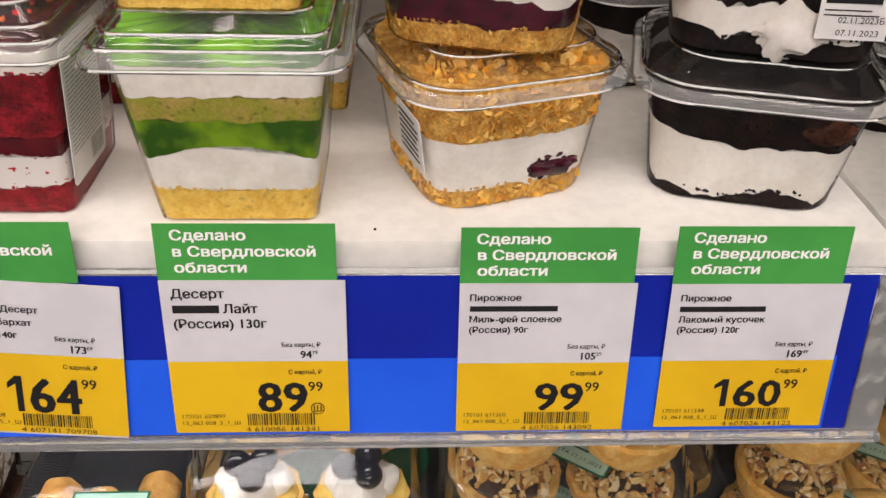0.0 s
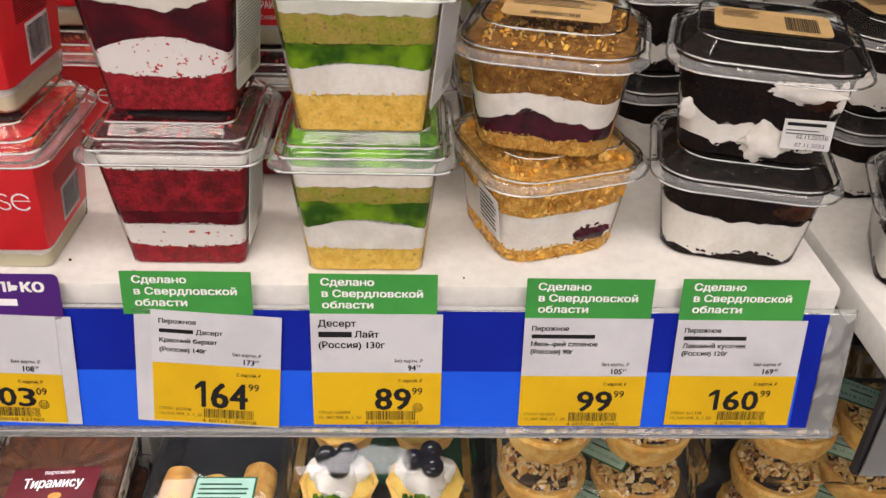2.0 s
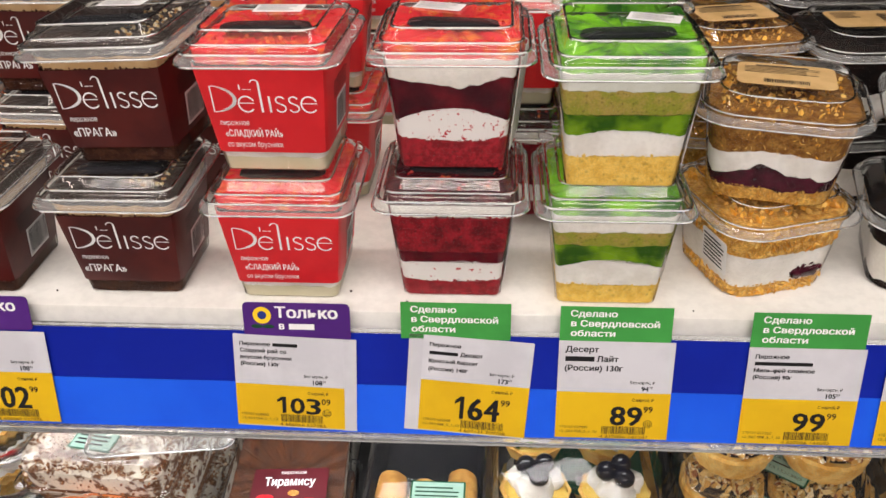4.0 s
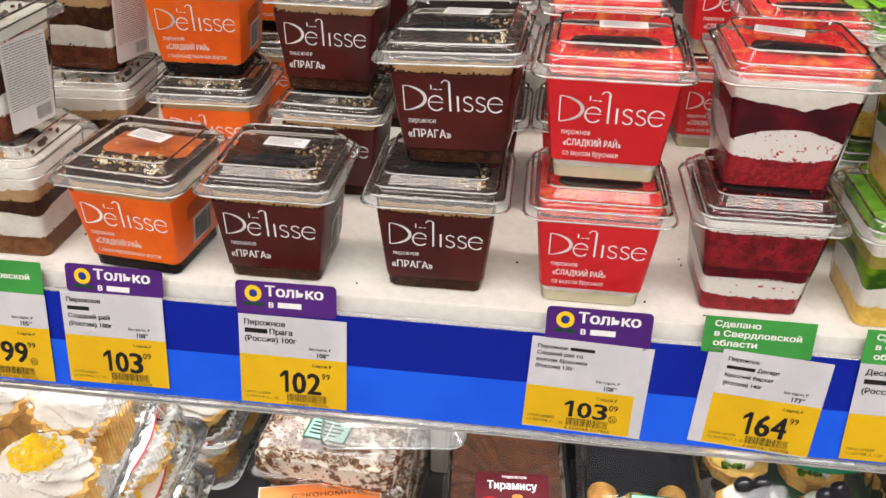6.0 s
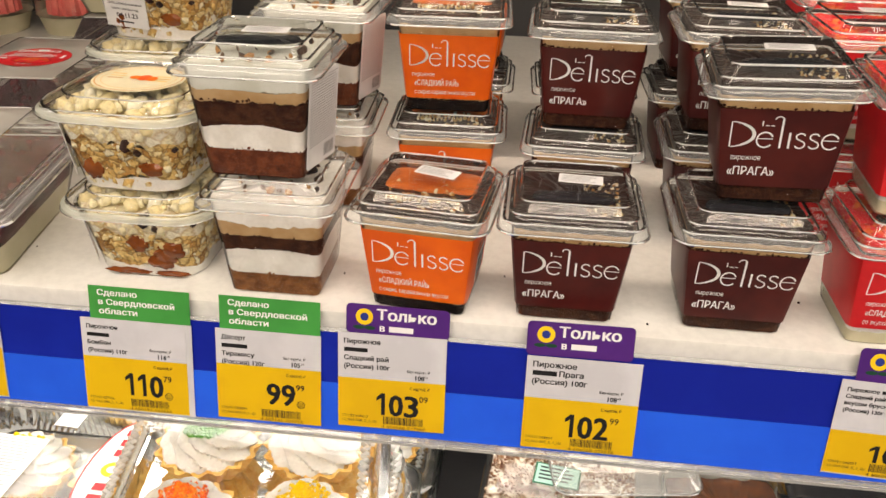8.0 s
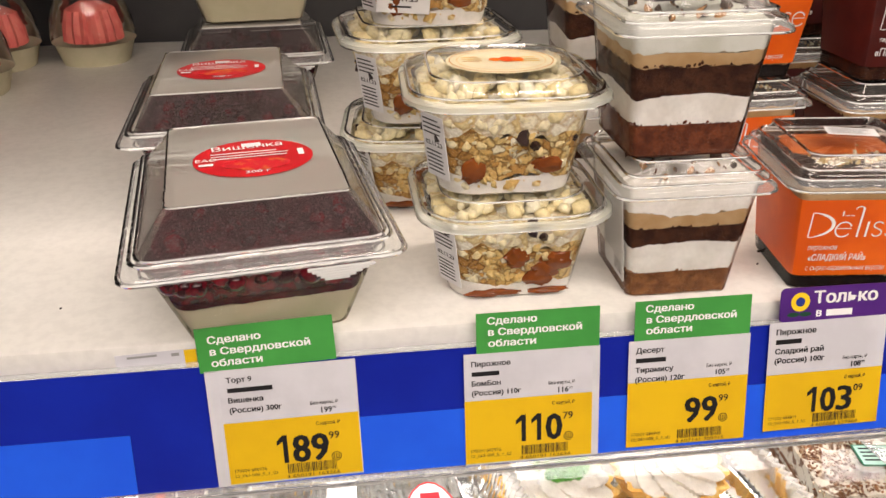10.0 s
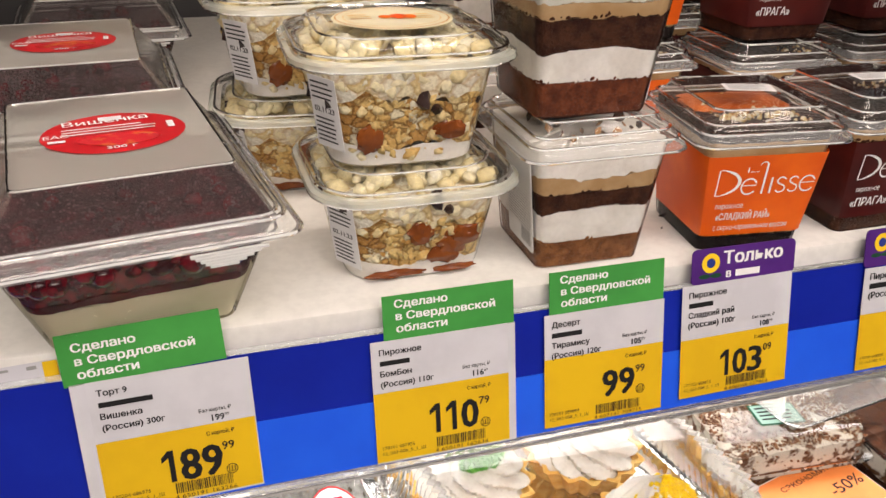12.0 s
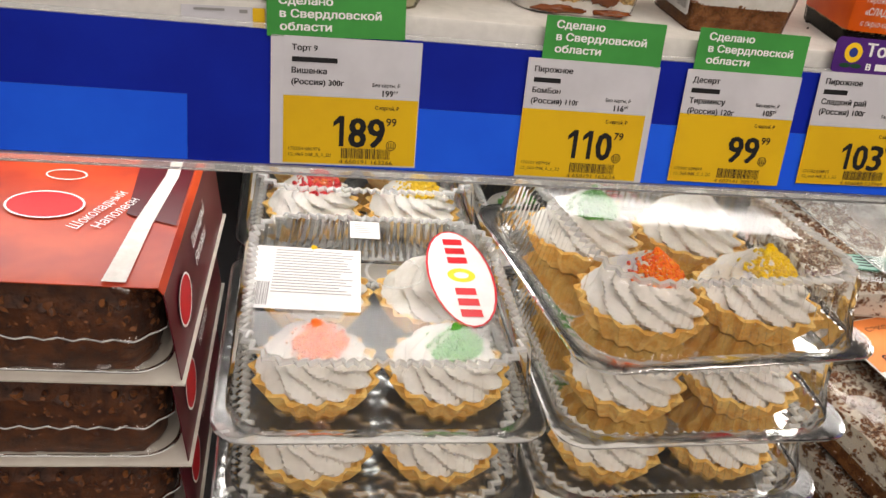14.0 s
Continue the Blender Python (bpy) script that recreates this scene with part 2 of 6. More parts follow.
M = {
    "plastic": clear_plastic("clear_plastic", haze=0.008, rough=0.05, ior=1.5, bump=0.15),
    "plastic_cup": clear_plastic("clear_cup_plastic", tint=(0.985, 0.985, 0.98), haze=0.003, rough=0.08, ior=1.18, bump=0.1),
    # Front slope mist is coloured dark for the shaded cherries behind it.
    "plastic_dark_fog": clear_plastic("shade_darkened_mist", haze=0.5, rough=0.4, ior=1.2, bump=0.0, drops=0.85, shade=(0.10, 0.08, 0.08)),
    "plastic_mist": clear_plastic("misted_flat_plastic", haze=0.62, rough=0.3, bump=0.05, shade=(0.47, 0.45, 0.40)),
    # Beads and edges: white haze painted in for specular glints and refraction.
    "plastic_glint_bead": clear_plastic("glint_whitened_bead", haze=0.48, rough=0.12, ior=1.45, bump=0.5),
    "plastic_edge": clear_plastic("glint_whitened_edge", haze=0.20, rough=0.10, ior=1.5, bump=0.4),
    "plastic_lid": clear_plastic("clear_box_lid", haze=0.015, rough=0.10, ior=1.5, bump=0.06),
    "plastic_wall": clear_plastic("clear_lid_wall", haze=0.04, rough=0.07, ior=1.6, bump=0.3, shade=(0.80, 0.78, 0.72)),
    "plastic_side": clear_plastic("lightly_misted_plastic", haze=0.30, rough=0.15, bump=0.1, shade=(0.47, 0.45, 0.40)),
    # Tray: strong pale haze stands in for white reflections on clear plastic.
    "plastic_tray_sheen": clear_plastic("reflection_whitened_tray", haze=0.42, rough=0.12, ior=1.5, bump=0.4),
    "plastic_milky": clear_plastic("milky_flange_plastic", haze=0.40, rough=0.12, ior=1.5, bump=0.3, shade=(0.78, 0.82, 0.72)),
    "plastic_strip": clear_plastic("clear_strip", haze=0.22, rough=0.1),
    "shelf": mat("white_enamel", (0.80, 0.79, 0.75), 0.35, (0.72, 0.71, 0.66), 9, (0.35, 0.75), 0.05, 300, grain=(160, 0.93)),
    "cabinet": mat("grey_cabinet", (0.032, 0.032, 0.035), 0.5, (0.045, 0.045, 0.046), 6, bump=0.05),
    "dark": mat("dark_plastic", (0.012, 0.013, 0.017), 0.25, (0.02, 0.02, 0.025), 40, bump=0.05),
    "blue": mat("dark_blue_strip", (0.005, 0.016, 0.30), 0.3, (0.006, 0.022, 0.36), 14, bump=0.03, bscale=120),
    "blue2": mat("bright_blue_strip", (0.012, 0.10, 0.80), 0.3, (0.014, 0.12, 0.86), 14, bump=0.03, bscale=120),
    "paper": mat("white_paper", (0.62, 0.62, 0.66), 0.55, (0.56, 0.56, 0.60), 30, bump=0.05),
    "paper_clean": mat("white_sticker", (0.8, 0.8, 0.8), 0.5, (0.74, 0.74, 0.74), 60),
    "yellow": mat("yellow_paper", (0.76, 0.48, 0.010), 0.5, (0.70, 0.43, 0.010), 25, bump=0.05),
    "ink": mat("black_ink", (0.012, 0.012, 0.014), 0.6),
    "ink_white": mat("white_ink", (0.85, 0.85, 0.85), 0.5),
    "ink_grey": mat("grey_ink", (0.28, 0.28, 0.28), 0.6),
    "green_card": mat("green_card", (0.055, 0.33, 0.065), 0.45, (0.045, 0.28, 0.055), 25),
    "purple_card": mat("purple_card", (0.085, 0.022, 0.20), 0.4, (0.07, 0.018, 0.17), 25),
    "sun_yellow": mat("sunflower_yellow", (0.9, 0.6, 0.02), 0.5),
    "leaf_dark": mat("dark_green_print", (0.01, 0.06, 0.03), 0.5),
    "print_blue": mat("print_blue", (0.02, 0.04, 0.25), 0.5),
    "lab_red": mat("red_label", (0.72, 0.022, 0.028), 0.35, (0.60, 0.016, 0.022), 25, spec=0.3, coat=0.1),
    "lab_orange": mat("orange_label", (0.90, 0.155, 0.010), 0.35, (0.78, 0.11, 0.008), 25, spec=0.3, coat=0.1),
    "lab_brown": mat("brown_label", (0.080, 0.010, 0.008), 0.35, (0.050, 0.006, 0.006), 25, spec=0.3, coat=0.1),
    "cream": mat("white_cream", (0.84, 0.82, 0.78), 0.45, (0.73, 0.70, 0.65), 55, bump=0.3, bscale=180, sss=0.1, grain=(400, 0.94)),
    # White cream greyed in colour for the half shadow under the upper lids.
    "cream_shaded": mat("shade_greyed_cream", (0.56, 0.57, 0.50), 0.4, (0.66, 0.67, 0.62), 45, bump=0.2, bscale=200),
    "syrup_sponge": mat("syrup_soaked_sponge", (0.21, 0.055, 0.020), 0.6, (0.11, 0.026, 0.010), 140, bump=0.8, bscale=500, grain=(900, 0.65), pores=(420, 0.5)),
    "cream_red": mat("cream_with_red_crumbs", (0.80, 0.77, 0.75), 0.5, (0.48, 0.02, 0.03), 330, (0.635, 0.66), 0.3, 250),
    "cream_choc": mat("cream_with_specks", (0.76, 0.71, 0.62), 0.5, (0.16, 0.07, 0.03), 110, (0.50, 0.58), 0.4, 300),
    "beige": mat("beige_cream", (0.42, 0.26, 0.12), 0.5, (0.50, 0.34, 0.18), 60, bump=0.2),
    "red_sponge": mat("red_velvet_sponge", (0.40, 0.014, 0.026), 0.7, (0.13, 0.004, 0.009), 120, (0.38, 0.68), 0.7, 500, 0.25, grain=(800, 0.55), pores=(430, 0.35)),
    "red_crumb": mat("red_crumb", (0.46, 0.018, 0.032), 0.65, (0.26, 0.009, 0.016), 260, bump=1.0, bscale=600, spec=0.3, grain=(800, 0.65), pores=(600, 0.55)),
    "red_jelly": mat("dark_red_jelly", (0.040, 0.002, 0.007), 0.25, (0.13, 0.005, 0.013), 60, (0.42, 0.68), 0.2),
    "cherry": mat("cherry_jelly", (0.025, 0.002, 0.005), 0.18, (0.20, 0.010, 0.018), 110, (0.45, 0.7), 0.5, 150, spec=0.5, coat=0.3),
    "red_top": mat("red_topping", (0.75, 0.03, 0.04), 0.25, (0.85, 0.25, 0.05), 90, (0.5, 0.7), 0.5, 250, coat=0.3),
    "yellow_sponge": mat("yellow_sponge", (0.92, 0.64, 0.15), 0.75, (0.80, 0.50, 0.085), 200, bump=0.8, bscale=500, grain=(1000, 0.85), pores=(260, 0.72)),
    "olive_sponge": mat("green_soaked_sponge", (0.44, 0.33, 0.08), 0.7, (0.30, 0.31, 0.035), 120, bump=0.7, bscale=500, grain=(900, 0.8), pores=(330, 0.65)),
    "green_jelly": mat("green_jelly", (0.022, 0.085, 0.002), 0.25, (0.18, 0.34, 0.008), 50, (0.42, 0.60), 0.2),
    "green_top": mat("bright_green_jelly", (0.020, 0.14, 0.008), 0.15, (0.24, 0.64, 0.02), 34, (0.40, 0.58), 0.3, 150, coat=0.4),
    "brown_sponge": mat("brown_sponge", (0.30, 0.125, 0.042), 0.75, (0.17, 0.058, 0.018), 150, bump=0.8, bscale=500, spec=0.25, grain=(900, 0.65), pores=(420, 0.45)),
    "choc_sponge": mat("chocolate_sponge", (0.085, 0.030, 0.014), 0.75, (0.035, 0.010, 0.006), 150, bump=0.8, bscale=500, spec=0.15, grain=(900, 0.6), pores=(420, 0.4)),
    "black_sponge": mat("black_cocoa_sponge", (0.007, 0.005, 0.005), 0.8, (0.020, 0.010, 0.008), 90, (0.45, 0.7), 0.9, 500, 0.08, pores=(500, 0.5)),
    "berry": mat("berry_jam", (0.075, 0.005, 0.018), 0.2, (0.025, 0.002, 0.007), 100, bump=0.4, coat=0.3),
    "choc_glaze_bits": mat("dark_chocolate_pieces", (0.02, 0.012, 0.014), 0.4, (0.05, 0.025, 0.02), 90, bump=0.3),
    "choc_glaze": mat("chocolate_glaze", (0.014, 0.006, 0.005), 0.35, (0.026, 0.011, 0.008), 60, bump=0.4, spec=0.2),
    "flakes": mat("golden_flakes", (0.6, 0.35, 0.1), 0.5, island=((0.88, 0.52, 0.09), (0.92, 0.62, 0.17), (0.66, 0.31, 0.04), (0.90, 0.45, 0.05), (0.84, 0.55, 0.16)), bump=0.3, grain=(600, 0.8)),
    "puff": mat("puff_pastry_crumb", (0.80, 0.48, 0.11), 0.7, (0.52, 0.25, 0.04), 220, bump=1.0, bscale=500, spec=0.3, grain=(800, 0.7), pores=(480, 0.65)),
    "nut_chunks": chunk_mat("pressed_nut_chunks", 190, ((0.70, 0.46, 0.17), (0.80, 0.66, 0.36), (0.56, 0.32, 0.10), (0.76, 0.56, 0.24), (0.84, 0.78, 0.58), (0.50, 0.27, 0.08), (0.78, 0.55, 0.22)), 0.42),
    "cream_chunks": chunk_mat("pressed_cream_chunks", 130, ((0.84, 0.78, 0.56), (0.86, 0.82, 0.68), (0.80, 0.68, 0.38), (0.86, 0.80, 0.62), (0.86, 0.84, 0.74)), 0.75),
    "puff_brown": mat("soaked_puff_pastry", (0.40, 0.20, 0.042), 0.7, (0.22, 0.09, 0.016), 180, bump=1.0, bscale=500, grain=(800, 0.65), pores=(420, 0.5)),
    "nuts": mat("nut_and_crumb_pieces", (0.6, 0.45, 0.2), 0.6, island=((0.70, 0.46, 0.16), (0.78, 0.62, 0.32), (0.56, 0.31, 0.09), (0.74, 0.54, 0.22), (0.82, 0.74, 0.50), (0.80, 0.66, 0.36)), bump=0.6, bscale=500, grain=(500, 0.75)),
    "white_bits": mat("white_crumb_pieces", (0.78, 0.74, 0.6), 0.6, island=((0.86, 0.78, 0.54), (0.82, 0.70, 0.40), (0.86, 0.82, 0.66), (0.84, 0.76, 0.50)), bump=0.6, bscale=500, grain=(500, 0.82)),
    "black_bits": mat("black_crumb_pieces", (0.012, 0.008, 0.007), 0.8, island=((0.012, 0.007, 0.006), (0.008, 0.006, 0.006), (0.026, 0.012, 0.008)), bump=0.3, spec=0.05),
    "choc_bits": mat("chocolate_crumb_pieces", (0.09, 0.03, 0.012), 0.5, island=((0.19, 0.062, 0.018), (0.10, 0.030, 0.009), (0.27, 0.095, 0.027), (0.055, 0.016, 0.006)), bump=0.4, spec=0.4),
    "dark_bits": mat("dark_crumb_pieces", (0.05, 0.03, 0.02), 0.5, island=((0.05, 0.025, 0.015), (0.10, 0.05, 0.025), (0.025, 0.012, 0.01), (0.36, 0.18, 0.06)), bump=0.3),
    "light_bits": mat("pale_crumb_pieces", (0.5, 0.4, 0.2), 0.5, island=((0.55, 0.42, 0.2), (0.7, 0.65, 0.5), (0.4, 0.2, 0.06)), bump=0.3),
    "caramel": mat("caramel_sauce", (0.17, 0.042, 0.009), 0.22, (0.26, 0.072, 0.015), 70, bump=0.2, coat=0.3),
    "caramel_top": mat("caramel_topping", (0.62, 0.16, 0.03), 0.3, (0.45, 0.10, 0.02), 70, bump=0.3, coat=0.3),
    "muss": mat("pale_mousse", (0.56, 0.53, 0.36), 0.5, (0.60, 0.56, 0.40), 60, bump=0.1),
    "tart": mat("tart_pastry", (0.95, 0.64, 0.20), 0.65, (0.84, 0.44, 0.09), 120, bump=0.7, bscale=500, grain=(900, 0.82)),
    "orange_spr": mat("orange_sprinkles", (0.9, 0.16, 0.01), 0.5, island=((0.95, 0.18, 0.01), (0.85, 0.10, 0.01), (0.9, 0.28, 0.02))),
    "yellow_spr": mat("yellow_sprinkles", (0.9, 0.62, 0.01), 0.5, island=((0.92, 0.66, 0.01), (0.85, 0.55, 0.01))),
    "green_spr": mat("green_sprinkles", (0.06, 0.35, 0.02), 0.5, island=((0.05, 0.33, 0.02), (0.12, 0.45, 0.04))),
    "choc_cake": mat("chocolate_crumb_cake", (0.16, 0.050, 0.015), 0.5, (0.050, 0.014, 0.005), 130, (0.35, 0.65), 1.0, 260, grain=(700, 0.6), pores=(350, 0.4)),
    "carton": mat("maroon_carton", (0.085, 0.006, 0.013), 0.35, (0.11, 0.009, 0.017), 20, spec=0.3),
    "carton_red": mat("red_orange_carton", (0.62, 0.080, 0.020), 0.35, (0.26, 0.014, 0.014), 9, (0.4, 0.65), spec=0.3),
    "board": mat("white_cardboard", (0.66, 0.63, 0.56), 0.7, (0.6, 0.56, 0.5), 60, bump=0.1),
    "logo_red": mat("red_print", (0.62, 0.012, 0.02), 0.4),
    "kraft": mat("tan_sticker", (0.62, 0.42, 0.19), 0.5, (0.55, 0.36, 0.15), 80),
    "cream_sticker": mat("cream_sticker", (0.80, 0.74, 0.52), 0.5, (0.74, 0.67, 0.46), 80),
    "green_sticker": mat("dark_green_sticker", (0.008, 0.085, 0.045), 0.35, (0.01, 0.10, 0.05), 60),
    "pink": mat("pink_mousse", (0.75, 0.20, 0.16), 0.5, (0.68, 0.14, 0.12), 90, bump=0.4),
    "waffle": mat("golden_waffle", (0.74, 0.42, 0.11), 0.65, (0.52, 0.24, 0.05), 120, bump=0.7, bscale=400, grain=(700, 0.75)),
    "olive_black": mat("black_berry", (0.006, 0.006, 0.012), 0.12, (0.01, 0.01, 0.02), 90, coat=0.5),
    "orange_paper": mat("orange_price_paper", (0.85, 0.27, 0.07), 0.5, (0.80, 0.24, 0.06), 30),
    "floor": mat("store_floor_tile", (0.30, 0.29, 0.27), 0.3, (0.38, 0.37, 0.35), 3, bump=0.03, bscale=60),
    "wall": mat("store_wall", (0.42, 0.42, 0.41), 0.7, (0.36, 0.36, 0.35), 2, bump=0.05),
}
lamp_mat = bpy.data.materials.new("lamp_diffuser")
lamp_mat.use_nodes = True
lamp_mat.node_tree.nodes["Principled BSDF"].inputs["Emission Color"].default_value = (1, 0.97, 0.92, 1)
lamp_mat.node_tree.nodes["Principled BSDF"].inputs["Emission Strength"].default_value = 6.0


# mesh helpers
def part(name, data, material, parent=None, label="", smooth=True):
    if isinstance(data, bmesh.types.BMesh):
        me = bpy.data.meshes.new(name)
        data.to_mesh(me)
        data.free()
    else:
        me = data
    me.materials.clear()
    me.materials.append(M[material] if isinstance(material, str) else material)
    if smooth:
        me.shade_smooth()
        if not name.startswith(("nut_crumble", "white_crumble", "jam_lumps")):
            me.set_sharp_from_angle(angle=radians(38))
    ob = new(name, me)
    ob.parent = parent
    if isinstance(material, str) and material.startswith("plastic"):
        ob.visible_shadow = False
    if label:
        ob["label"] = label
    if me.name.startswith("bits"):
        ob["kind"] = "stuff"
    return ob


def thing(name, m, label, category, group="", kind=""):
    ob = tagged(new(name), label, category, group, kind)
    ob.empty_display_size = 0.02
    ob.matrix_basis = m
    return ob


def box(bm, x0, x1, y0, y1, z0, z1, bev=0.0, m=None):
    r = bmesh.ops.create_cube(bm, size=1.0)
    mt = Matrix.Translation(((x0 + x1) / 2, (y0 + y1) / 2, (z0 + z1) / 2)) @ Matrix.Diagonal((x1 - x0, y1 - y0, z1 - z0, 1))
    bmesh.ops.transform(bm, matrix=mt, verts=r["verts"])
    if bev:
        bmesh.ops.bevel(bm, geom=[e for e in bm.edges if e.verts[0] in r["verts"]], offset=bev, segments=2, affect="EDGES", profile=0.5)
    if m:
        bmesh.ops.transform(bm, matrix=m, verts=bm.verts)
    return bm


def slab(x0, x1, y0, y1, z0, z1, bev=0.0):
    return box(bmesh.new(), x0, x1, y0, y1, z0, z1, bev)


def outline(w, d, r, n=5, side=1):
    """A rounded rectangle round the origin, counterclockwise, with extra points along its sides."""
    pts = []
    hw, hd = w / 2 - r, d / 2 - r
    corners = ((hw, -hd, -90), (hw, hd, 0), (-hw, hd, 90), (-hw, -hd, 180))
    for i, (cx, cy, a0) in enumerate(corners):
        arc = [(cx + r * math.cos(radians(a0 + 90 * k / n)), cy + r * math.sin(radians(a0 + 90 * k / n))) for k in range(n + 1)]
        pts += arc
        nx, ny, na = corners[(i + 1) % 4]
        q = (nx + r * math.cos(radians(na)), ny + r * math.sin(radians(na)))
        for k in range(1, side):
            f = k / side
            pts.append((arc[-1][0] * (1 - f) + q[0] * f, arc[-1][1] * (1 - f) + q[1] * f))
    return pts


def loft(rings, cap0=False, cap1=False):
    """rings: lists of (x, y, z) of one length."""
    bm = bmesh.new()
    vs = [[bm.verts.new(p) for p in ring] for ring in rings]
    n = len(vs[0])
    for a, b in zip(vs, vs[1:]):
        for i in range(n):
            bm.faces.new((a[i], a[(i + 1) % n], b[(i + 1) % n], b[i]))
    if cap0:
        bm.faces.new(vs[0][::-1])
    if cap1:
        bm.faces.new(vs[-1])
    return bm


def shell(profile, ratio=1.0, cap0=False, cap1=False, n=5, flute=None, side=1):
    """profile: rows (width, corner radius, z). flute: (count, depth, z0, z1) ripples the wall between two heights."""
    rings = []
    for w, r, z in profile:
        pts = outline(w, w * ratio, min(r, w * 0.49), n, side)
        if flute and flute[2] <= z <= flute[3]:
            out = []
            for i, (x, y) in enumerate(pts):
                k = 1 + (flute[1] / w * 2) * (0, 1, 0, -1)[i % 4]
                out.append((x * k, y * k))
            pts = out
        rings.append([(x, y, z) for x, y in pts])
    return loft(rings, cap0, cap1)


def layer(w0, w1, h, r, lo, hi, ratio=1.0, inset=0.0013, seed=0):
    """One filling between two wavy heights lo(x, y) and hi(x, y) inside a cup that widens from w0 to w1 over h."""
    rings = []
    for f in (0.0, 0.06, 0.5, 0.94, 1.0):
        ring = []
        for x, y in outline(1, ratio, r / w1, 5, 36):
            zl, zh = lo(x, y), hi(x, y)
            z = zl + (zh - zl) * f
            w = w0 + (w1 - w0) * z / h - 2 * inset
            ring.append((x * w, y * w, z))
        rings.append(ring)
    bm = loft(rings, True, False)
    top = [v for v in bm.verts][-len(rings[0]):]
    prev = top
    for k in (0.7, 0.35):
        cur = [bm.verts.new((v.co.x * k, v.co.y * k, v.co.z + 0.0012 * noise.noise(Vector((v.co.x * k * 160, v.co.y * k * 160, seed))))) for v in top]
        for i in range(len(cur)):
            bm.faces.new((prev[i], prev[(i + 1) % len(cur)], cur[(i + 1) % len(cur)], cur[i]))
        prev = cur
    bm.faces.new(prev)
    return bm


def bead(w, r, z, t=0.0007, ratio=1.0, n=6, flute=None, side=1):
    """A thin rounded ring round a rounded rectangle."""
    return shell([(w - 2 * t, r, z), (w - 0.6 * t, r, z + 0.75 * t), (w + 1.4 * t, r, z + 0.75 * t), (w + 2 * t, r, z), (w + 1.4 * t, r, z - 0.75 * t), (w - 0.6 * t, r, z - 0.75 * t), (w - 2 * t, r, z)], ratio, n=n, flute=flute, side=side)


def blob(size, at, seed, rough=0.25, turn=None):
    """An uneven rounded lump."""
    bm = bmesh.new()
    bmesh.ops.create_uvsphere(bm, u_segments=20, v_segments=12, radius=1)
    for v in bm.verts:
        v.co *= 1 + rough * noise.noise(v.co * 1.7 + Vector((seed * 3.7, seed, 0))) + rough * 0.4 * noise.noise(v.co * 5 + Vector((seed, 0, 0)))
    bmesh.ops.transform(bm, matrix=Matrix.Translation(at) @ (turn or Matrix.Identity(4)) @ Matrix.Diagonal((*size, 1)), verts=bm.verts)
    return bm


def wave(base, amp=0.001, seed=0.0, freq=3.0, lens=0.0):
    """A wavy height; lens lifts (or sinks) the middle of each side."""
    def f(x, y):
        mid = 1 - (2 * min(abs(x), abs(y))) ** 2
        return base + amp * noise.noise(Vector((x * freq * 2, y * freq * 2, seed))) + amp * 0.6 * noise.noise(Vector((x * freq * 7, y * freq * 7, seed + 9))) + 0.0006 * noise.noise(Vector((x * 40, y * 40, seed))) + 0.0004 * noise.noise(Vector((x * 90, y * 90, seed))) + lens * (mid - 0.6)
    return f


def bits(spots, size, flat=1.0, seed=1):
    """Small uneven lumps at the given spots, in one mesh."""
    rnd = random.Random(seed)
    verts, faces = [], []
    g = 0.618
    base = [(-g, 1, 0), (g, 1, 0), (-g, -1, 0), (g, -1, 0), (0, -g, 1), (0, g, 1), (0, -g, -1), (0, g, -1), (1, 0, -g), (1, 0, g), (-1, 0, -g), (-1, 0, g)]
    quads = [(0, 11, 5), (0, 5, 1), (0, 1, 7), (0, 7, 10), (0, 10, 11), (1, 5, 9), (5, 11, 4), (11, 10, 2), (10, 7, 6), (7, 1, 8), (3, 9, 4), (3, 4, 2), (3, 2, 6), (3, 6, 8), (3, 8, 9), (4, 9, 5), (2, 4, 11), (6, 2, 10), (8, 6, 7), (9, 8, 1)]
    for p in spots:
        s = size * rnd.uniform(0.55, 1.4)
        m = Euler((rnd.uniform(0, 6), rnd.uniform(0, 6), rnd.uniform(0, 6))).to_matrix()
        o = len(verts)
        k = [rnd.uniform(0.7, 1.2) for _ in range(3)]
        for b in base:
            q = m @ Vector((b[0] * s * k[0] * rnd.uniform(0.45, 1.1), b[1] * s * k[1] * rnd.uniform(0.6, 1), b[2] * s * k[2] * flat * rnd.uniform(0.6, 1)))
            verts.append((p[0] + q.x, p[1] + q.y, p[2] + q.z))
        faces += [tuple(o + i for i in f) for f in quads]
    me = bpy.data.meshes.new("bits")
    me.from_pydata(verts, [], faces)
    return me


def wall_spots(n, w0, w1, h, r, z0, z1, seed, ratio=1.0, sink=0.0012):
    """Spots just inside a cup's wall."""
    rnd = random.Random(seed)
    out = outline(1, ratio, r / w1, 4, 10)
    res = []
    for _ in range(n):
        i = rnd.randrange(len(out))
        f = rnd.random()
        x = out[i][0] * (1 - f) + out[(i + 1) % len(out)][0] * f
        y = out[i][1] * (1 - f) + out[(i + 1) % len(out)][1] * f
        z = rnd.uniform(z0, z1)
        w = w0 + (w1 - w0) * z / h - 2 * sink
        res.append((x * w, y * w, z))
    return res


def top_spots(n, w, z, seed, ratio=1.0, up=0.002):
    rnd = random.Random(seed)
    return [(rnd.uniform(-w / 2, w / 2), rnd.uniform(-w / 2, w / 2) * ratio, z + rnd.uniform(0, up)) for _ in range(n)]


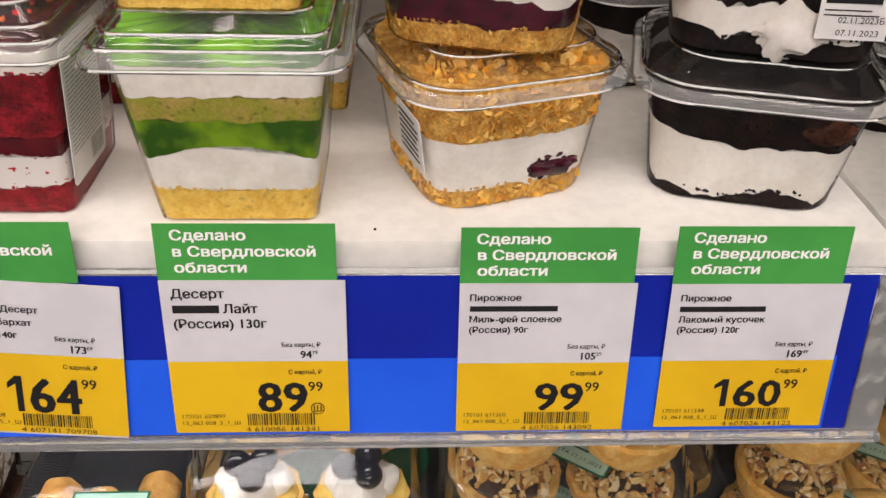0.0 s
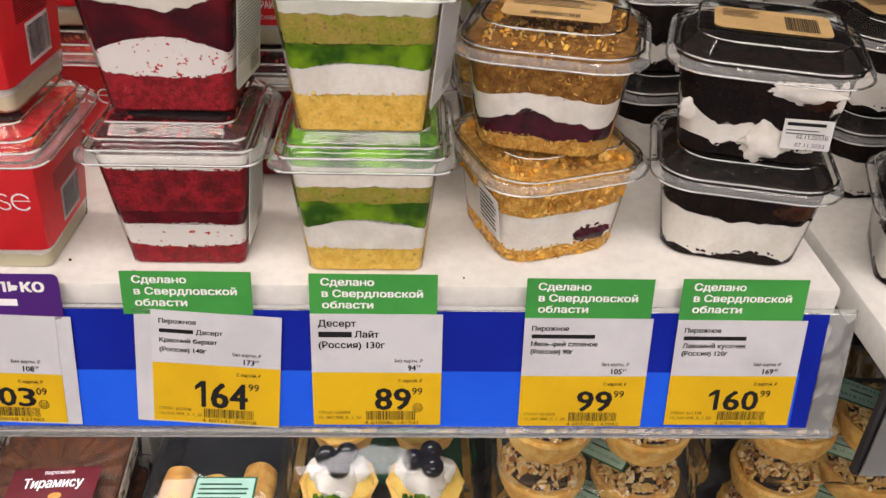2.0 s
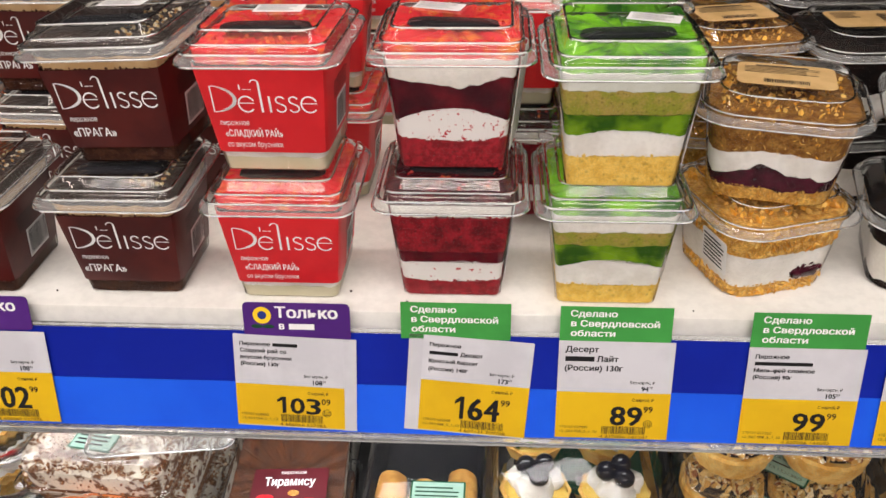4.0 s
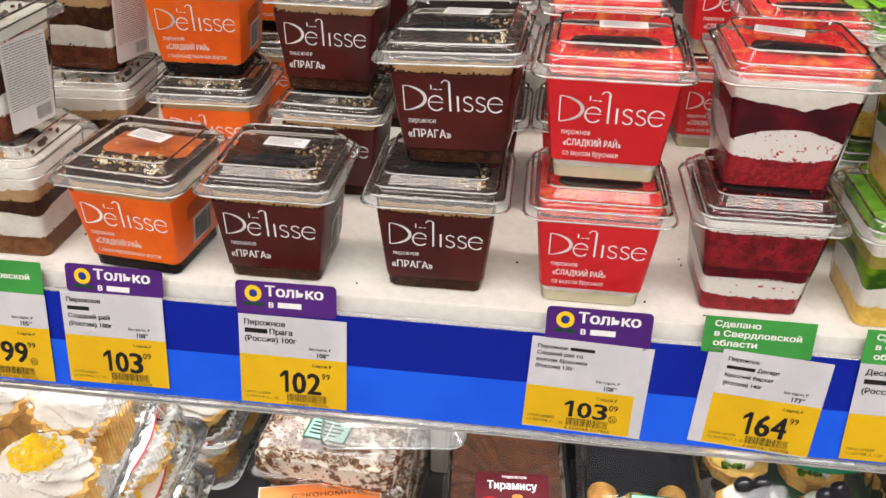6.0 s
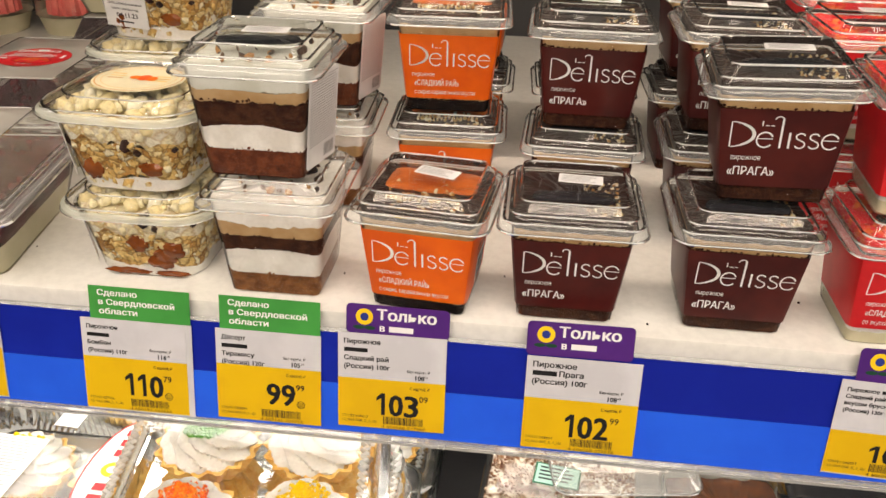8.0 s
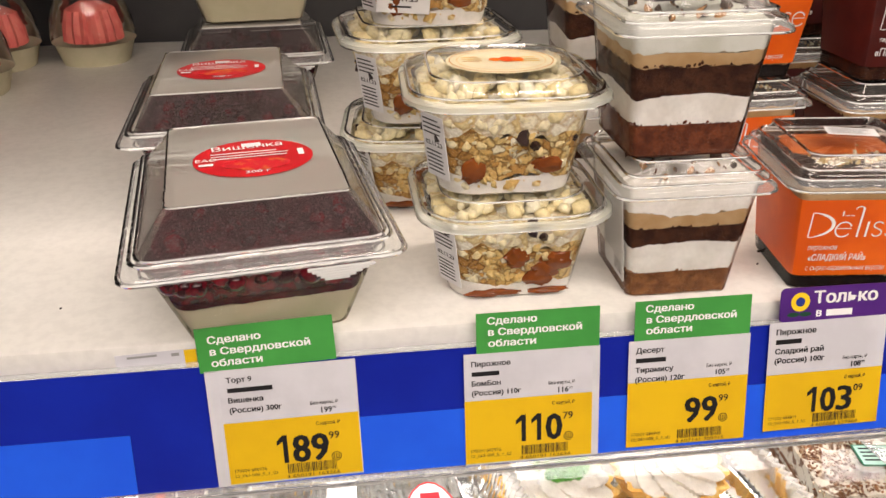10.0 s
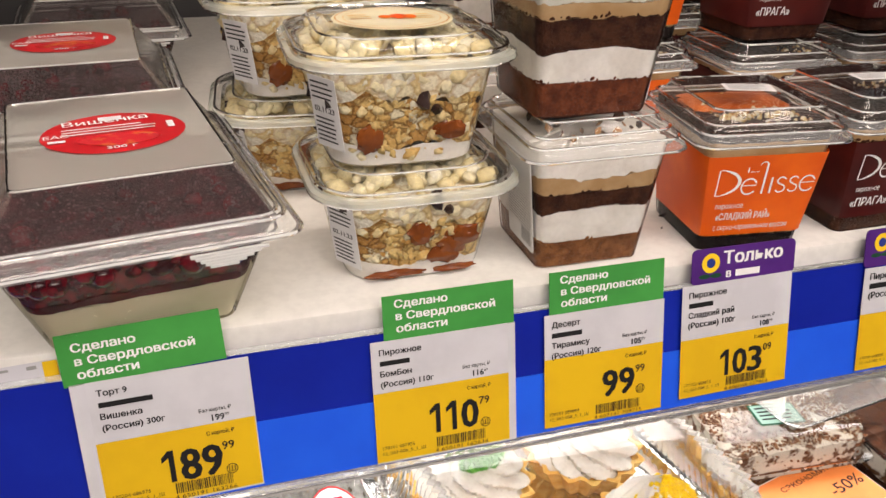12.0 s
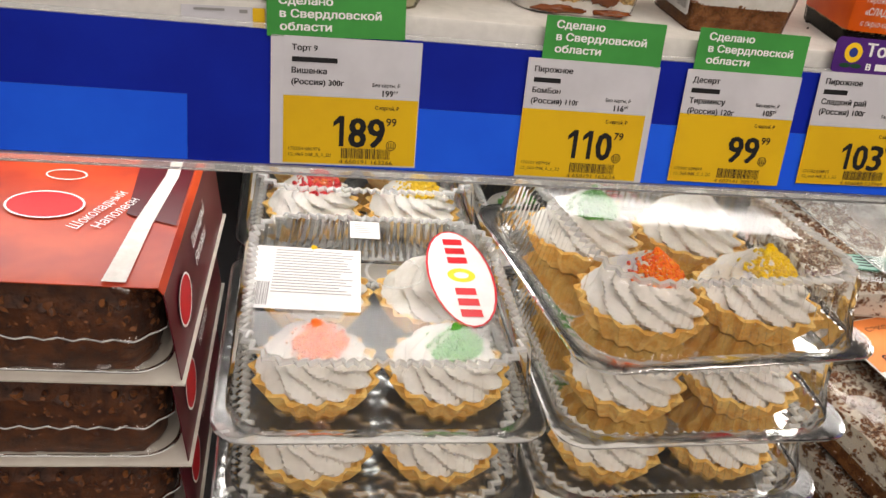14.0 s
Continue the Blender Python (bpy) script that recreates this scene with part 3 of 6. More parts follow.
# printing
text_cache = {}


def glyphs(s):
    if s not in text_cache:
        cu = bpy.data.curves.new("t", "FONT")
        cu.body, cu.size, cu.resolution_u, cu.small_caps_scale = s.replace("н", "h").replace("Н", "H").replace("ф", "φ"), 1.0, 2, 0.79
        for i, ch in enumerate(s):
            if ch == "н":
                cu.body_format[i].use_small_caps = True
        ob = bpy.data.objects.new("t", cu)
        me = bpy.data.meshes.new_from_object(ob)
        text_cache[s] = ([tuple(v.co) for v in me.vertices], [tuple(p.vertices) for p in me.polygons])
        bpy.data.objects.remove(ob)
        bpy.data.curves.remove(cu)
        bpy.data.meshes.remove(me)
    return text_cache[s]


class Print:
    """Flat print in the xy plane: text, bars, rings and discs, gathered into one mesh."""

    def __init__(self):
        self.v, self.f = [], []

    def add(self, vs, fs):
        o = len(self.v)
        self.v += vs
        self.f += [tuple(o + i for i in p) for p in fs]
        return self

    def text(self, s, x, y, size, bold=0.0, width=None, align=0.0, turn=0.0):
        vs, fs = glyphs(s)
        if not vs:
            return self
        x0, x1 = min(p[0] for p in vs), max(p[0] for p in vs)
        k = size if width is None else width / (x1 - x0)
        c, sn = math.cos(radians(turn)), math.sin(radians(turn))
        pts = [((p[0] - x0 - (x1 - x0) * align) * k, p[1] * size) for p in vs]
        e = bold * size
        for i, (p, q) in enumerate(((0, 0), (-1, 0.4), (1, -0.4), (-1, -0.4), (1, 0.4)) if bold > 0.008 else ((0, 0),)):
            self.add([(x + (a + p * e) * c - (b + q * e) * sn, y + (a + p * e) * sn + (b + q * e) * c, 0.000012 * i) for a, b in pts], fs)
        return self

    def bar(self, x0, y0, x1, y1):
        return self.add([(x0, y0, 0), (x1, y0, 0), (x1, y1, 0), (x0, y1, 0)], [(0, 1, 2, 3)])

    def ring(self, x, y, rx, ry, t, a0=0, a1=360, n=24):
        vs = []
        for k in range(n + 1):
            a = radians(a0 + (a1 - a0) * k / n)
            vs += [(x + rx * math.cos(a), y + ry * math.sin(a), 0), (x + (rx - t) * math.cos(a), y + (ry - t) * math.sin(a), 0)]
        return self.add(vs, [(2 * k, 2 * k + 2, 2 * k + 3, 2 * k + 1) for k in range(n)])

    def disc(self, x, y, rx, ry, n=32):
        return self.add([(x + rx * math.cos(k * 2 * math.pi / n), y + ry * math.sin(k * 2 * math.pi / n), 0) for k in range(n)], [tuple(range(n))])

    def numeral_one(self, x, y, w, h):
        """A figure one with a flag, its stem ending at x on the right."""
        st = w * 0.44
        self.bar(x - st, y, x, y + h)
        return self.add([(x - st, y + h, 0), (x - w, y + h * 0.80, 0), (x - w, y + h * 0.64, 0), (x - st, y + h * 0.78, 0)], [(0, 1, 2, 3)])

    def barcode(self, x, y, w, h, seed=3):
        rnd = random.Random(seed)
        c = x
        while c < x + w:
            b = rnd.choice((0.00022, 0.0004, 0.0006))
            self.bar(c, y, min(c + b, x + w), y + h)
            c += b + rnd.choice((0.0003, 0.0005))
        return self

    def lines(self, x, y, w, n, step, h, seed=1):
        rnd = random.Random(seed)
        for i in range(n):
            self.bar(x, y - i * step, x + w * rnd.uniform(0.8, 1.0), y - i * step + h)
        return self

    def mesh(self, m):
        me = bpy.data.meshes.new("print")
        me.from_pydata([tuple(m @ Vector(p)) for p in self.v], [], self.f)
        return me


def word_mark(pr, x, y, w):
    """An unlettered mark: a half ring, small rings and strokes, as wide as w."""
    u = w / 10.0
    pr.bar(x + 0.30 * u, y, x + 0.42 * u, y + 2.55 * u)
    for k in range(3):
        pr.ring(x + 0.36 * u, y + 1.275 * u, (2.25 - 0.07 * k) * u, 1.32 * u, (0.10 + 0.05 * k) * u, -88 + 14 * k, 88 - 14 * k)
    for c in (3.45, 9.15):
        pr.ring(x + c * u, y + 0.80 * u, 0.80 * u, 0.84 * u, 0.15 * u, 25, 322).bar(x + (c - 0.68) * u, y + 0.86 * u, x + (c + 0.70) * u, y + 0.95 * u)
    pr.bar(x + 4.72 * u, y, x + 4.92 * u, y + 3.0 * u).ring(x + 4.48 * u, y + 2.8 * u, 0.44 * u, 0.42 * u, 0.11 * u, 0, 170)
    pr.bar(x + 5.48 * u, y, x + 5.68 * u, y + 1.6 * u)
    for c in (6.55, 7.75):
        pr.ring(x + c * u, y + 1.22 * u, 0.46 * u, 0.40 * u, 0.14 * u, 20, 270).ring(x + c * u, y + 0.43 * u, 0.50 * u, 0.44 * u, 0.14 * u, -160, 90)
    pr.bar(x + 3.0 * u, y + 2.2 * u, x + 3.12 * u, y + 2.7 * u).bar(x + 3.3 * u, y + 2.2 * u, x + 3.7 * u, y + 2.28 * u).bar(x + 3.8 * u, y + 2.2 * u, x + 4.1 * u, y + 2.28 * u)
    return pr

SHELF, FRONT = 1.288, 0.2905

# the setting: store shell and chilled cabinet
bm = slab(-6, 6, -6, 3, -0.12, 0)
tagged(part("floor", bm, "floor"), "pale grey tiled store floor", "floor", kind="structure")
bm = slab(-6, 6, -6, 3, 3.2, 3.3)
tagged(part("ceiling", bm, "wall"), "plain light store ceiling", "ceiling", kind="structure")
for nm, b in (("wall_north", (-6, 6, 3, 3.15)), ("wall_south", (-6, 6, -6.15, -6))):
    tagged(part(nm, slab(b[0], b[1], b[2], b[3], 0, 3.2), "wall"), "plain light store wall", "wall", kind="structure")
for nm, x in (("wall_west", -6.15), ("wall_east", 6)):
    tagged(part(nm, slab(x, x + 0.15, -6, 3, 0, 3.2), "wall"), "plain light store wall", "wall", kind="structure")
for y in (-0.9, -3.2):
    t = thing("ceiling_light", pose(-0.4, y, 3.2), "long white ceiling light above the aisle", "ceiling light", "aisle lights")
    part("housing", slab(-2.05, 2.05, -0.28, 0.28, -0.06, 0, 0.01), "board", t)
    part("diffuser", slab(-2.0, 2.0, -0.25, 0.25, -0.075, -0.062), lamp_mat, t)

case = thing("chilled_cabinet", pose(-0.6, 0.55, 0), "grey open-fronted chilled display cabinet", "display cabinet")
part("base", slab(-1.9, 1.9, -0.42, 0.5, 0, 0.45, 0.01), "cabinet", case)
part("back_panel", slab(-1.9, 1.9, 0.46, 0.5, 0.452, 2.05), "cabinet", case)
part("side_panel", slab(-1.9, -1.86, -0.40, 0.458, 0.452, 2.05), "cabinet", case)
part("side_panel", slab(1.86, 1.9, -0.40, 0.458, 0.452, 2.05), "cabinet", case)
part("canopy", slab(-1.9, 1.9, -0.42, 0.5, 2.052, 2.2, 0.01), "cabinet", case)
part("light_housing", slab(-1.855, 1.855, -0.42, -0.36, 1.80, 2.05, 0.004), "shelf", case)


def shelf_board(x0, x1, z, front, back, label, mt="shelf", lip="shelf"):
    t = thing("shelf", pose(0, 0, 0), label, "shelf", "cabinet shelves")
    part("board", slab(x0, x1, front, back, z - 0.022, z, 0.0025), mt, t)
    part("front_lip", slab(x0, x1, front - 0.0025, front + 0.003, z - 0.09, z - 0.0235, 0.001), lip, t)
    return t


shelf_board(-1.35, 0.174, SHELF, FRONT, 1.0, "white enamelled shelf full of dessert cups")
shelf_board(0.204, 1.2, 1.262, 0.272, 1.0, "white enamelled neighbouring shelf with a dark front", "shelf", "cabinet")
# Lower board takes the dark cabinet colour in place of shade between boxes.
shelf_board(-1.35, 1.2, 0.969, 0.14, 1.0, "lower shelf coloured dark for the shade among cake boxes", "cabinet", "cabinet")

# Unseen board, added to keep canopy light off the back rows.
shelf_board(-1.35, 1.2, 1.76, 0.43, 1.0, "added unseen upper shelf that shades the back rows")
crumbs = thing("crumbs", pose(0, 0, SHELF), "dark crumbs scattered on the white shelf", "crumbs", kind="stuff")
rnd = random.Random(12)
part("crumb_scatter", bits([(rnd.uniform(-1.0, 0.16), rnd.uniform(0.295, 0.40), 0.0006) for _ in range(34)], 0.0009, 0.6, 3), "black_bits", crumbs)

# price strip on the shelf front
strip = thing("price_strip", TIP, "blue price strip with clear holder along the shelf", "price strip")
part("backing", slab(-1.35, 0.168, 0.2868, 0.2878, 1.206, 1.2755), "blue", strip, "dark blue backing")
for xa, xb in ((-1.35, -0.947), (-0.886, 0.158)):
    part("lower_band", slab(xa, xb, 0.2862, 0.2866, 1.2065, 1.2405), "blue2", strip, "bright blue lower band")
part("top_edge", slab(-1.35, 0.182, 0.2858, 0.2878, 1.2757, 1.2785, 0.0006), "plastic_strip", strip, "clear edge")
part("bottom_edge", slab(-1.35, 0.182, 0.2825, 0.2878, 1.2015, 1.2058, 0.0008), "plastic_strip", strip, "clear edge")
part("end_piece", slab(0.1685, 0.182, 0.2862, 0.2872, 1.206, 1.2755), "plastic_strip", strip, "clear end of the holder")
t = thing("price_strip", pose(0, 0, 0), "clear price holder on the neighbouring shelf", "price strip")
part("holder", slab(0.206, 1.2, 0.2655, 0.267, 1.176, 1.248), "plastic_strip", t)
part("backing", slab(0.206, 1.2, 0.2675, 0.2690, 1.176, 1.248), "dark", t)

FACE = Matrix.Rotation(radians(90), 4, "X")


def promo_card(kind, x0, x1, z0, z1, roll=0.0, drop=0.0, y=0.2852):
    """A coloured card that stands up from the price holder."""
    w, h = x1 - x0, z1 - z0
    m = TIP @ pose(x0, y, z0, 0, -roll, 0)
    if kind == "green":
        t = thing("promo_card", m, "green card with white lettering above the price tag", "promo card", "green promo cards")
        part("card", slab(0, w, 0, 0.0004, 0, h), "green_card", t)
        pr = Print()
        top = h - drop
        pr.text("Сделано", 0.006, top - 0.0062, 0.0054, 0.034, 0.0265).text("в Свердловской", 0.0065, top - 0.0125, 0.0054, 0.034, 0.0505).text("области", 0.0065, top - 0.0188, 0.0054, 0.034, 0.0255)
        part("lettering", pr.mesh(pose(0, -0.0002, 0) @ FACE), "ink_white", t, "", False)
    else:
        t = thing("promo_card", m, "purple card with a yellow flower above the price tag", "promo card", "purple promo cards")
        pts = [(a + w / 2, b + h / 2) for a, b in outline(w, h, 0.003, 4)]
        part("card", loft([[(a, 0.0, b) for a, b in pts], [(a, 0.0004, b) for a, b in pts]], True, True), "purple_card", t)
        part("lettering", Print().text("Только", 0.0195, h - 0.0095, 0.0098, 0.034, 0.0370).text("в", 0.0215, h - 0.0172, 0.0065, 0.034).bar(0.0272, h - 0.0172, 0.0425, h - 0.0135).mesh(pose(0, -0.0002, 0) @ FACE), "ink_white", t, "", False)
        part("flower", Print().ring(0.0115, h - 0.0082, 0.0055, 0.0055, 0.0028).mesh(pose(0, -0.0003, 0) @ FACE), "sun_yellow", t, "yellow flower", False)
        part("flower_middle", Print().disc(0.0115, h - 0.0082, 0.0026, 0.0026).mesh(pose(0, -0.0002, 0) @ FACE), "print_blue", t, "", False)
        part("leaves", Print().disc(0.008, h - 0.0155, 0.0035, 0.0013).disc(0.015, h - 0.0155, 0.0035, 0.0013).mesh(pose(0, -0.0002, 0) @ FACE), "leaf_dark", t, "", False)
    return t


def price_tag(x0, x1, z0, z1, split, lines, price, cents, old, oldc, code, bars, roll=0.0, backer=None, fs=0.0050, pitch=0.0057, right=0.0172, stamp=True):
    """White and yellow paper tag: product lines, old price, price with raised cents, barcode. A line that starts with # is a plain bar."""
    w, h = x1 - x0, z1 - z0
    s = split - z0
    t = thing("price_tag", TIP @ pose(x0, 0.2848, z0, 0, -roll, 0), "white and yellow paper price tag, price %s" % price, "price tag", "price tags")
    if backer:
        part("backing_paper", slab(backer[0], backer[1], 0.0004, 0.0007, -0.001, h), "paper", t)
    part("paper", slab(0, w, 0, 0.0003, s + 0.0001, h), "paper", t)
    part("price_field", slab(0, w, 0, 0.0003, 0, s), "yellow", t, "yellow price field")
    pr = Print()
    for i, ln in enumerate(lines):
        y = h - 0.0070 - i * pitch
        x = 0.004
        for word in ln.split("|"):
            if word.startswith("#"):
                n = float(word[1:]) * 0.001
                pr.bar(x, y, x + n, y + fs * 0.62)
                x += n + 0.0015
            else:
                vs, _ = glyphs(word)
                ww = (max(p[0] for p in vs) - min(p[0] for p in vs)) * fs * 1.04
                pr.text(word, x, y, fs, 0.026, ww)
                x += ww + 0.0015
    pr.text("Без карты, ₽", w - 0.010, s + 0.0064, 0.0027, 0.016, 0.0145, 1.0)
    pr.text(old, w - 0.0135, s + 0.0016, 0.0044, 0.030, None, 1.0).text(oldc, w - 0.0132, s + 0.0032, 0.0022, 0.01)
    pr.text("С картой, ₽", w - 0.010, s - 0.0055, 0.0027, 0.016, 0.0125, 1.0)
    x = w - right
    base = max(s - 0.0262, 0.0097)
    tall = (0.73 * s - base) / 0.73
    for ch in price[::-1]:
        if ch == "1":
            pr.numeral_one(x - 0.0014, base, 0.0056, tall * 0.73)
        else:
            pr.text(ch, x, base, tall, 0.026, 0.0084, 1.0)
        x -= 0.0099 if ch != "1" else 0.0086
    pr.text(cents, w - right + 0.0009, base + tall * 0.73 - 0.0044, 0.0060, 0.012, 0.0054)
    if stamp:
        pr.ring(w - right + 0.0040, base + 0.0012, 0.0027, 0.0027, 0.0004).text("Ш", w - right + 0.0025, base - 0.0002, 0.0040, 0.01, 0.0030)
    pr.text(code, 0.003, 0.0068, 0.0026, 0.005, 0.0165).text("12_063 008_5_1_Ш", 0.003, 0.0038, 0.0024, 0.005, 0.022)
    pr.barcode(w - 0.0395, 0.0033, 0.0260, 0.0055, len(lines) + len(code)).text(bars, w - 0.0405, 0.0004, 0.0030, 0.005, 0.0285)
    part("lettering", pr.mesh(pose(0, -0.00025, 0) @ FACE), "ink", t, "", False)
    return t


GREEN = [(-0.908, -0.8385, 1.2725, 1.2968, 2.5), (-0.765, -0.698, 1.2715, 1.2945, 0.0), (-0.6785, -0.613, 1.2725, 1.295, 0.0), (-0.194, -0.1295, 1.2735, 1.297, 0.0), (-0.1010, -0.0365, 1.2735, 1.2965, 0.0), (0.0085, 0.0735, 1.272, 1.295, 0.0), (0.088, 0.153, 1.272, 1.2955, 0.0)]
for x0, x1, z0, z1, roll in GREEN:
    promo_card("green", x0, x1, z0, z1, roll, 0.0024 if roll > 2 else 0.0)
for x0, x1, z0, z1, roll in ((-0.5965, -0.5315, 1.277, 1.2968, -0.5), (-0.4835, -0.4185, 1.2725, 1.2948, 0.5), (-0.288, -0.224, 1.270, 1.2948, 0.0)):
    promo_card("purple", x0, x1, z0, z1, roll)
price_tag(-0.8985, -0.8285, 1.2080, 1.2735, 1.2435, ("Торт 9", "#23", "Вишенка", "(Россия) 300г"), "189", "99", "199", "99", "170204 686976", "4 650191 163266", 1.0, (-0.0065, 0.0705), fs=0.0041)
price_tag(-0.7720, -0.7015, 1.2075, 1.272, 1.245, ("Пирожное", "#15", "БомБон", "(Россия) 110г"), "110", "79", "116", "69", "170101 687956", "4 650191 162634", 0.0, (0.0, 0.0745), fs=0.0041, pitch=0.0056)
price_tag(-0.6815, -0.6125, 1.209, 1.2725, 1.248, ("Десерт", "#17", "Тирамису", "(Россия) 120г"), "99", "99", "105", "29", "170101 589899", "4 607141 709715", 0.0, fs=0.0043)
price_tag(-0.6010, -0.5320, 1.2115, 1.277, 1.246, ("Пирожное", "#15", "Сладкий рай", "(Россия) 100г"), "103", "09", "108", "99", "171102 668815", "4 606068 527969", 0.5, fs=0.0045, stamp=False)
price_tag(-0.4825, -0.4120, 1.2085, 1.272, 1.2437, ("Пирожное", "#15|Прага", "(Россия) 100г"), "102", "99", "108", "49", "170101 668804", "4 606068 527976", 0.0, fs=0.0052, stamp=False)
price_tag(-0.2975, -0.2305, 1.2115, 1.2740, 1.2405, ("Пирожное|#15", "Сладкий рай со", "вкусом брусники", "(Россия) 130г"), "103", "09", "108", "59", "170101 668803", "4 606068 527983", -2.0, (0.0, 0.0745), fs=0.0036, pitch=0.0045, right=0.0150)
price_tag(-0.1850, -0.1195, 1.2115, 1.2765, 1.2465, ("Пирожное", "#17|Десерт", "Красный бархат", "(Россия) 140г"), "164", "99", "173", "69", "170101 662508", "4 607141 709708", -4.0, (-0.0085, 0.0650), fs=0.0036, pitch=0.0054, stamp=False)
price_tag(-0.1010, -0.0335, 1.2085, 1.2745, 1.2405, ("Десерт", "#17|Лайт", "(Россия) 130г"), "89", "99", "94", "79", "170101 659899", "4 610086 141241", 0.0, fs=0.0052, pitch=0.0062, right=0.0162)
price_tag(0.0085, 0.0750, 1.208, 1.273, 1.239, ("Пирожное", "#33", "Миль-фей слоеное", "(Россия) 90г"), "99", "99", "105", "29", "170101 611260", "4 607026 143092", 0.0, fs=0.0037, pitch=0.0045, stamp=False)
price_tag(0.088, 0.1560, 1.209, 1.2725, 1.2395, ("Пирожное", "#33", "Лакомый кусочек", "(Россия) 120г"), "160", "99", "169", "49", "170101 611338", "4 607026 143122", 0.0, fs=0.0037, pitch=0.0045, right=0.0190, stamp=False)

slip = thing("paper_slip", TIP @ pose(-0.9495, 0.2888, 1.2705, 0, -2, 0), "loose white and yellow paper slip behind the price strip", "paper slip")
part("paper", slab(0, 0.0405, 0, 0.0003, 0, 0.0135), "paper", slip)
part("yellow_end", slab(0.0345, 0.0405, -0.0006, -0.0002, 0, 0.0133), "yellow", slip, "yellow end")
part("print", Print().lines(0.006, 0.0112, 0.018, 1, 0.003, 0.0012).bar(0.028, 0.0105, 0.032, 0.0122).mesh(pose(0, -0.0004, 0) @ FACE), "ink_grey", slip, "", False)

# square dessert cups: base width, width at the lid, height of the lid's flange, full height
W0, W1, H1, H2 = 0.059, 0.0725, 0.0670, 0.0815
CUP_SCALE = 1.145
LEAN_ANGLE = math.degrees(math.atan((W1 - W0) / 2 / H1))
FACE_CUP = Matrix.Rotation(radians(90 + LEAN_ANGLE), 4, "X")


def cup_shell(t):
    part("cup", shell([(W0 - 0.004, 0.004, 0.0006), (W0 - 0.001, 0.005, 0.0003), (W0, 0.005, 0.0015), (W1, 0.006, H1), (W1 + 0.004, 0.007, H1 + 0.0006)], cap0=True), "plastic_cup", t, "clear plastic cup")
    lid = part("lid", shell([(0.0635, 0.007, H2 - 0.0008), (0.0620, 0.007, H2), (0.030, 0.004, H2 - 0.0002)], cap1=True), "plastic", t, "clear plastic lid")
    part("lid_wall", shell([(0.0815, 0.009, H1 + 0.0036), (0.0802, 0.009, H1 + 0.0048), (0.0765, 0.008, H1 + 0.0050), (0.0745, 0.008, H1 + 0.0074), (0.0730, 0.008, H1 + 0.0080), (0.0690, 0.008, H1 + 0.0084), (0.0635, 0.007, H2 - 0.0008)]), "plastic_wall", lid, "clear stepped wall")
    part("lid_flange", shell([(0.0872, 0.011, H1 - 0.0024), (0.0888, 0.0115, H1 - 0.0014), (0.0882, 0.011, H1 + 0.0003), (0.0835, 0.010, H1 + 0.0009), (0.0824, 0.0095, H1 + 0.0020), (0.0815, 0.009, H1 + 0.0036)]), "plastic_edge", lid, "thick clear flange")
    for w, r, z in ((0.0882, 0.0115, H1 - 0.0016), (0.0815, 0.009, H1 + 0.0040), (0.0738, 0.008, H1 + 0.0080), (0.0627, 0.007, H2 - 0.0004)):
        part("lid_bead", bead(w, r, z, 0.0008), "plastic_glint_bead", lid, "raised bead")
    return lid


def lid_spoon(t, y=-0.012, turn=4):
    """A black folding spoon under the lid."""
    m = pose(0.0, y, H1 + 0.0085, 0, 0, turn)
    bm = loft([[(m @ Vector((x * k, yy * k, z))) for x, yy in outline(0.050, 0.012, 0.0055, 4)] for k, z in ((0.9, 0), (1, 0.0008), (0.96, 0.0026), (0.8, 0.0032))], True, True)
    part("spoon", bm, "dark", t, "black plastic spoon")


def lid_sticker(t, turn=0, x=0.002, y=0.002, w=0.027, h=0.0125):
    m = pose(x, y, H2 + 0.0004, 0, 0, turn)
    bm = slab(-w / 2, w / 2, -h / 2, h / 2, 0, 0.0003)
    bmesh.ops.transform(bm, matrix=m, verts=bm.verts)
    st = part("sticker", bm, "paper_clean", t, "white date sticker")
    part("print", Print().lines(-w / 2 + 0.002, h / 2 - 0.003, w - 0.006, 5, 0.0019, 0.0006, 2).mesh(m @ pose(0, 0, 0.0005)), "ink_grey", st, "", False)


def side_label(t, z0=0.010, z1=0.0655, w=0.034, flare=17, left=False):
    """A white printed label stuck at the front corner of a cup's side, its far edge lifting off."""
    pr = Print()
    n = int((z1 - z0 - 0.014) / 0.00165)
    rnd = random.Random(6)
    for i in range(n):
        y = z1 - z0 - 0.003 - i * 0.00165
        x = 0.002
        while x < w - 0.003:
            e = min(x + rnd.uniform(0.002, 0.006), w - 0.002)
            pr.bar(x, y, e, y + 0.0005)
            x = e + 0.0007
    pr.barcode(w - 0.0155, 0.003, 0.0125, 0.0085)
    a = (W0 + (W1 - W0) * z0 / H1) / 2
    m = pose(a + 0.0004, -a + 0.004, z0, 0, 0, 90 - flare) @ Matrix.Rotation(radians(90 + LEAN_ANGLE), 4, "X")
    if left:
        m = pose(-a - 0.0004, -a + 0.004 + w, z0, 0, 0, -90) @ Matrix.Rotation(radians(90 + LEAN_ANGLE), 4, "X")
    pts = [(x + w / 2, y + (z1 - z0) / 2) for x, y in outline(w, z1 - z0, 0.0025, 3)]
    bm = loft([[tuple(m @ Vector((x, y, z))) for x, y in pts] for z in (0, 0.0003)], True, True)
    lb = part("side_label", bm, "paper_clean", t, "white printed side label", False)
    part("print", pr.mesh(m @ pose(0, 0, 0.0005)), "ink_grey", lb, "", False)


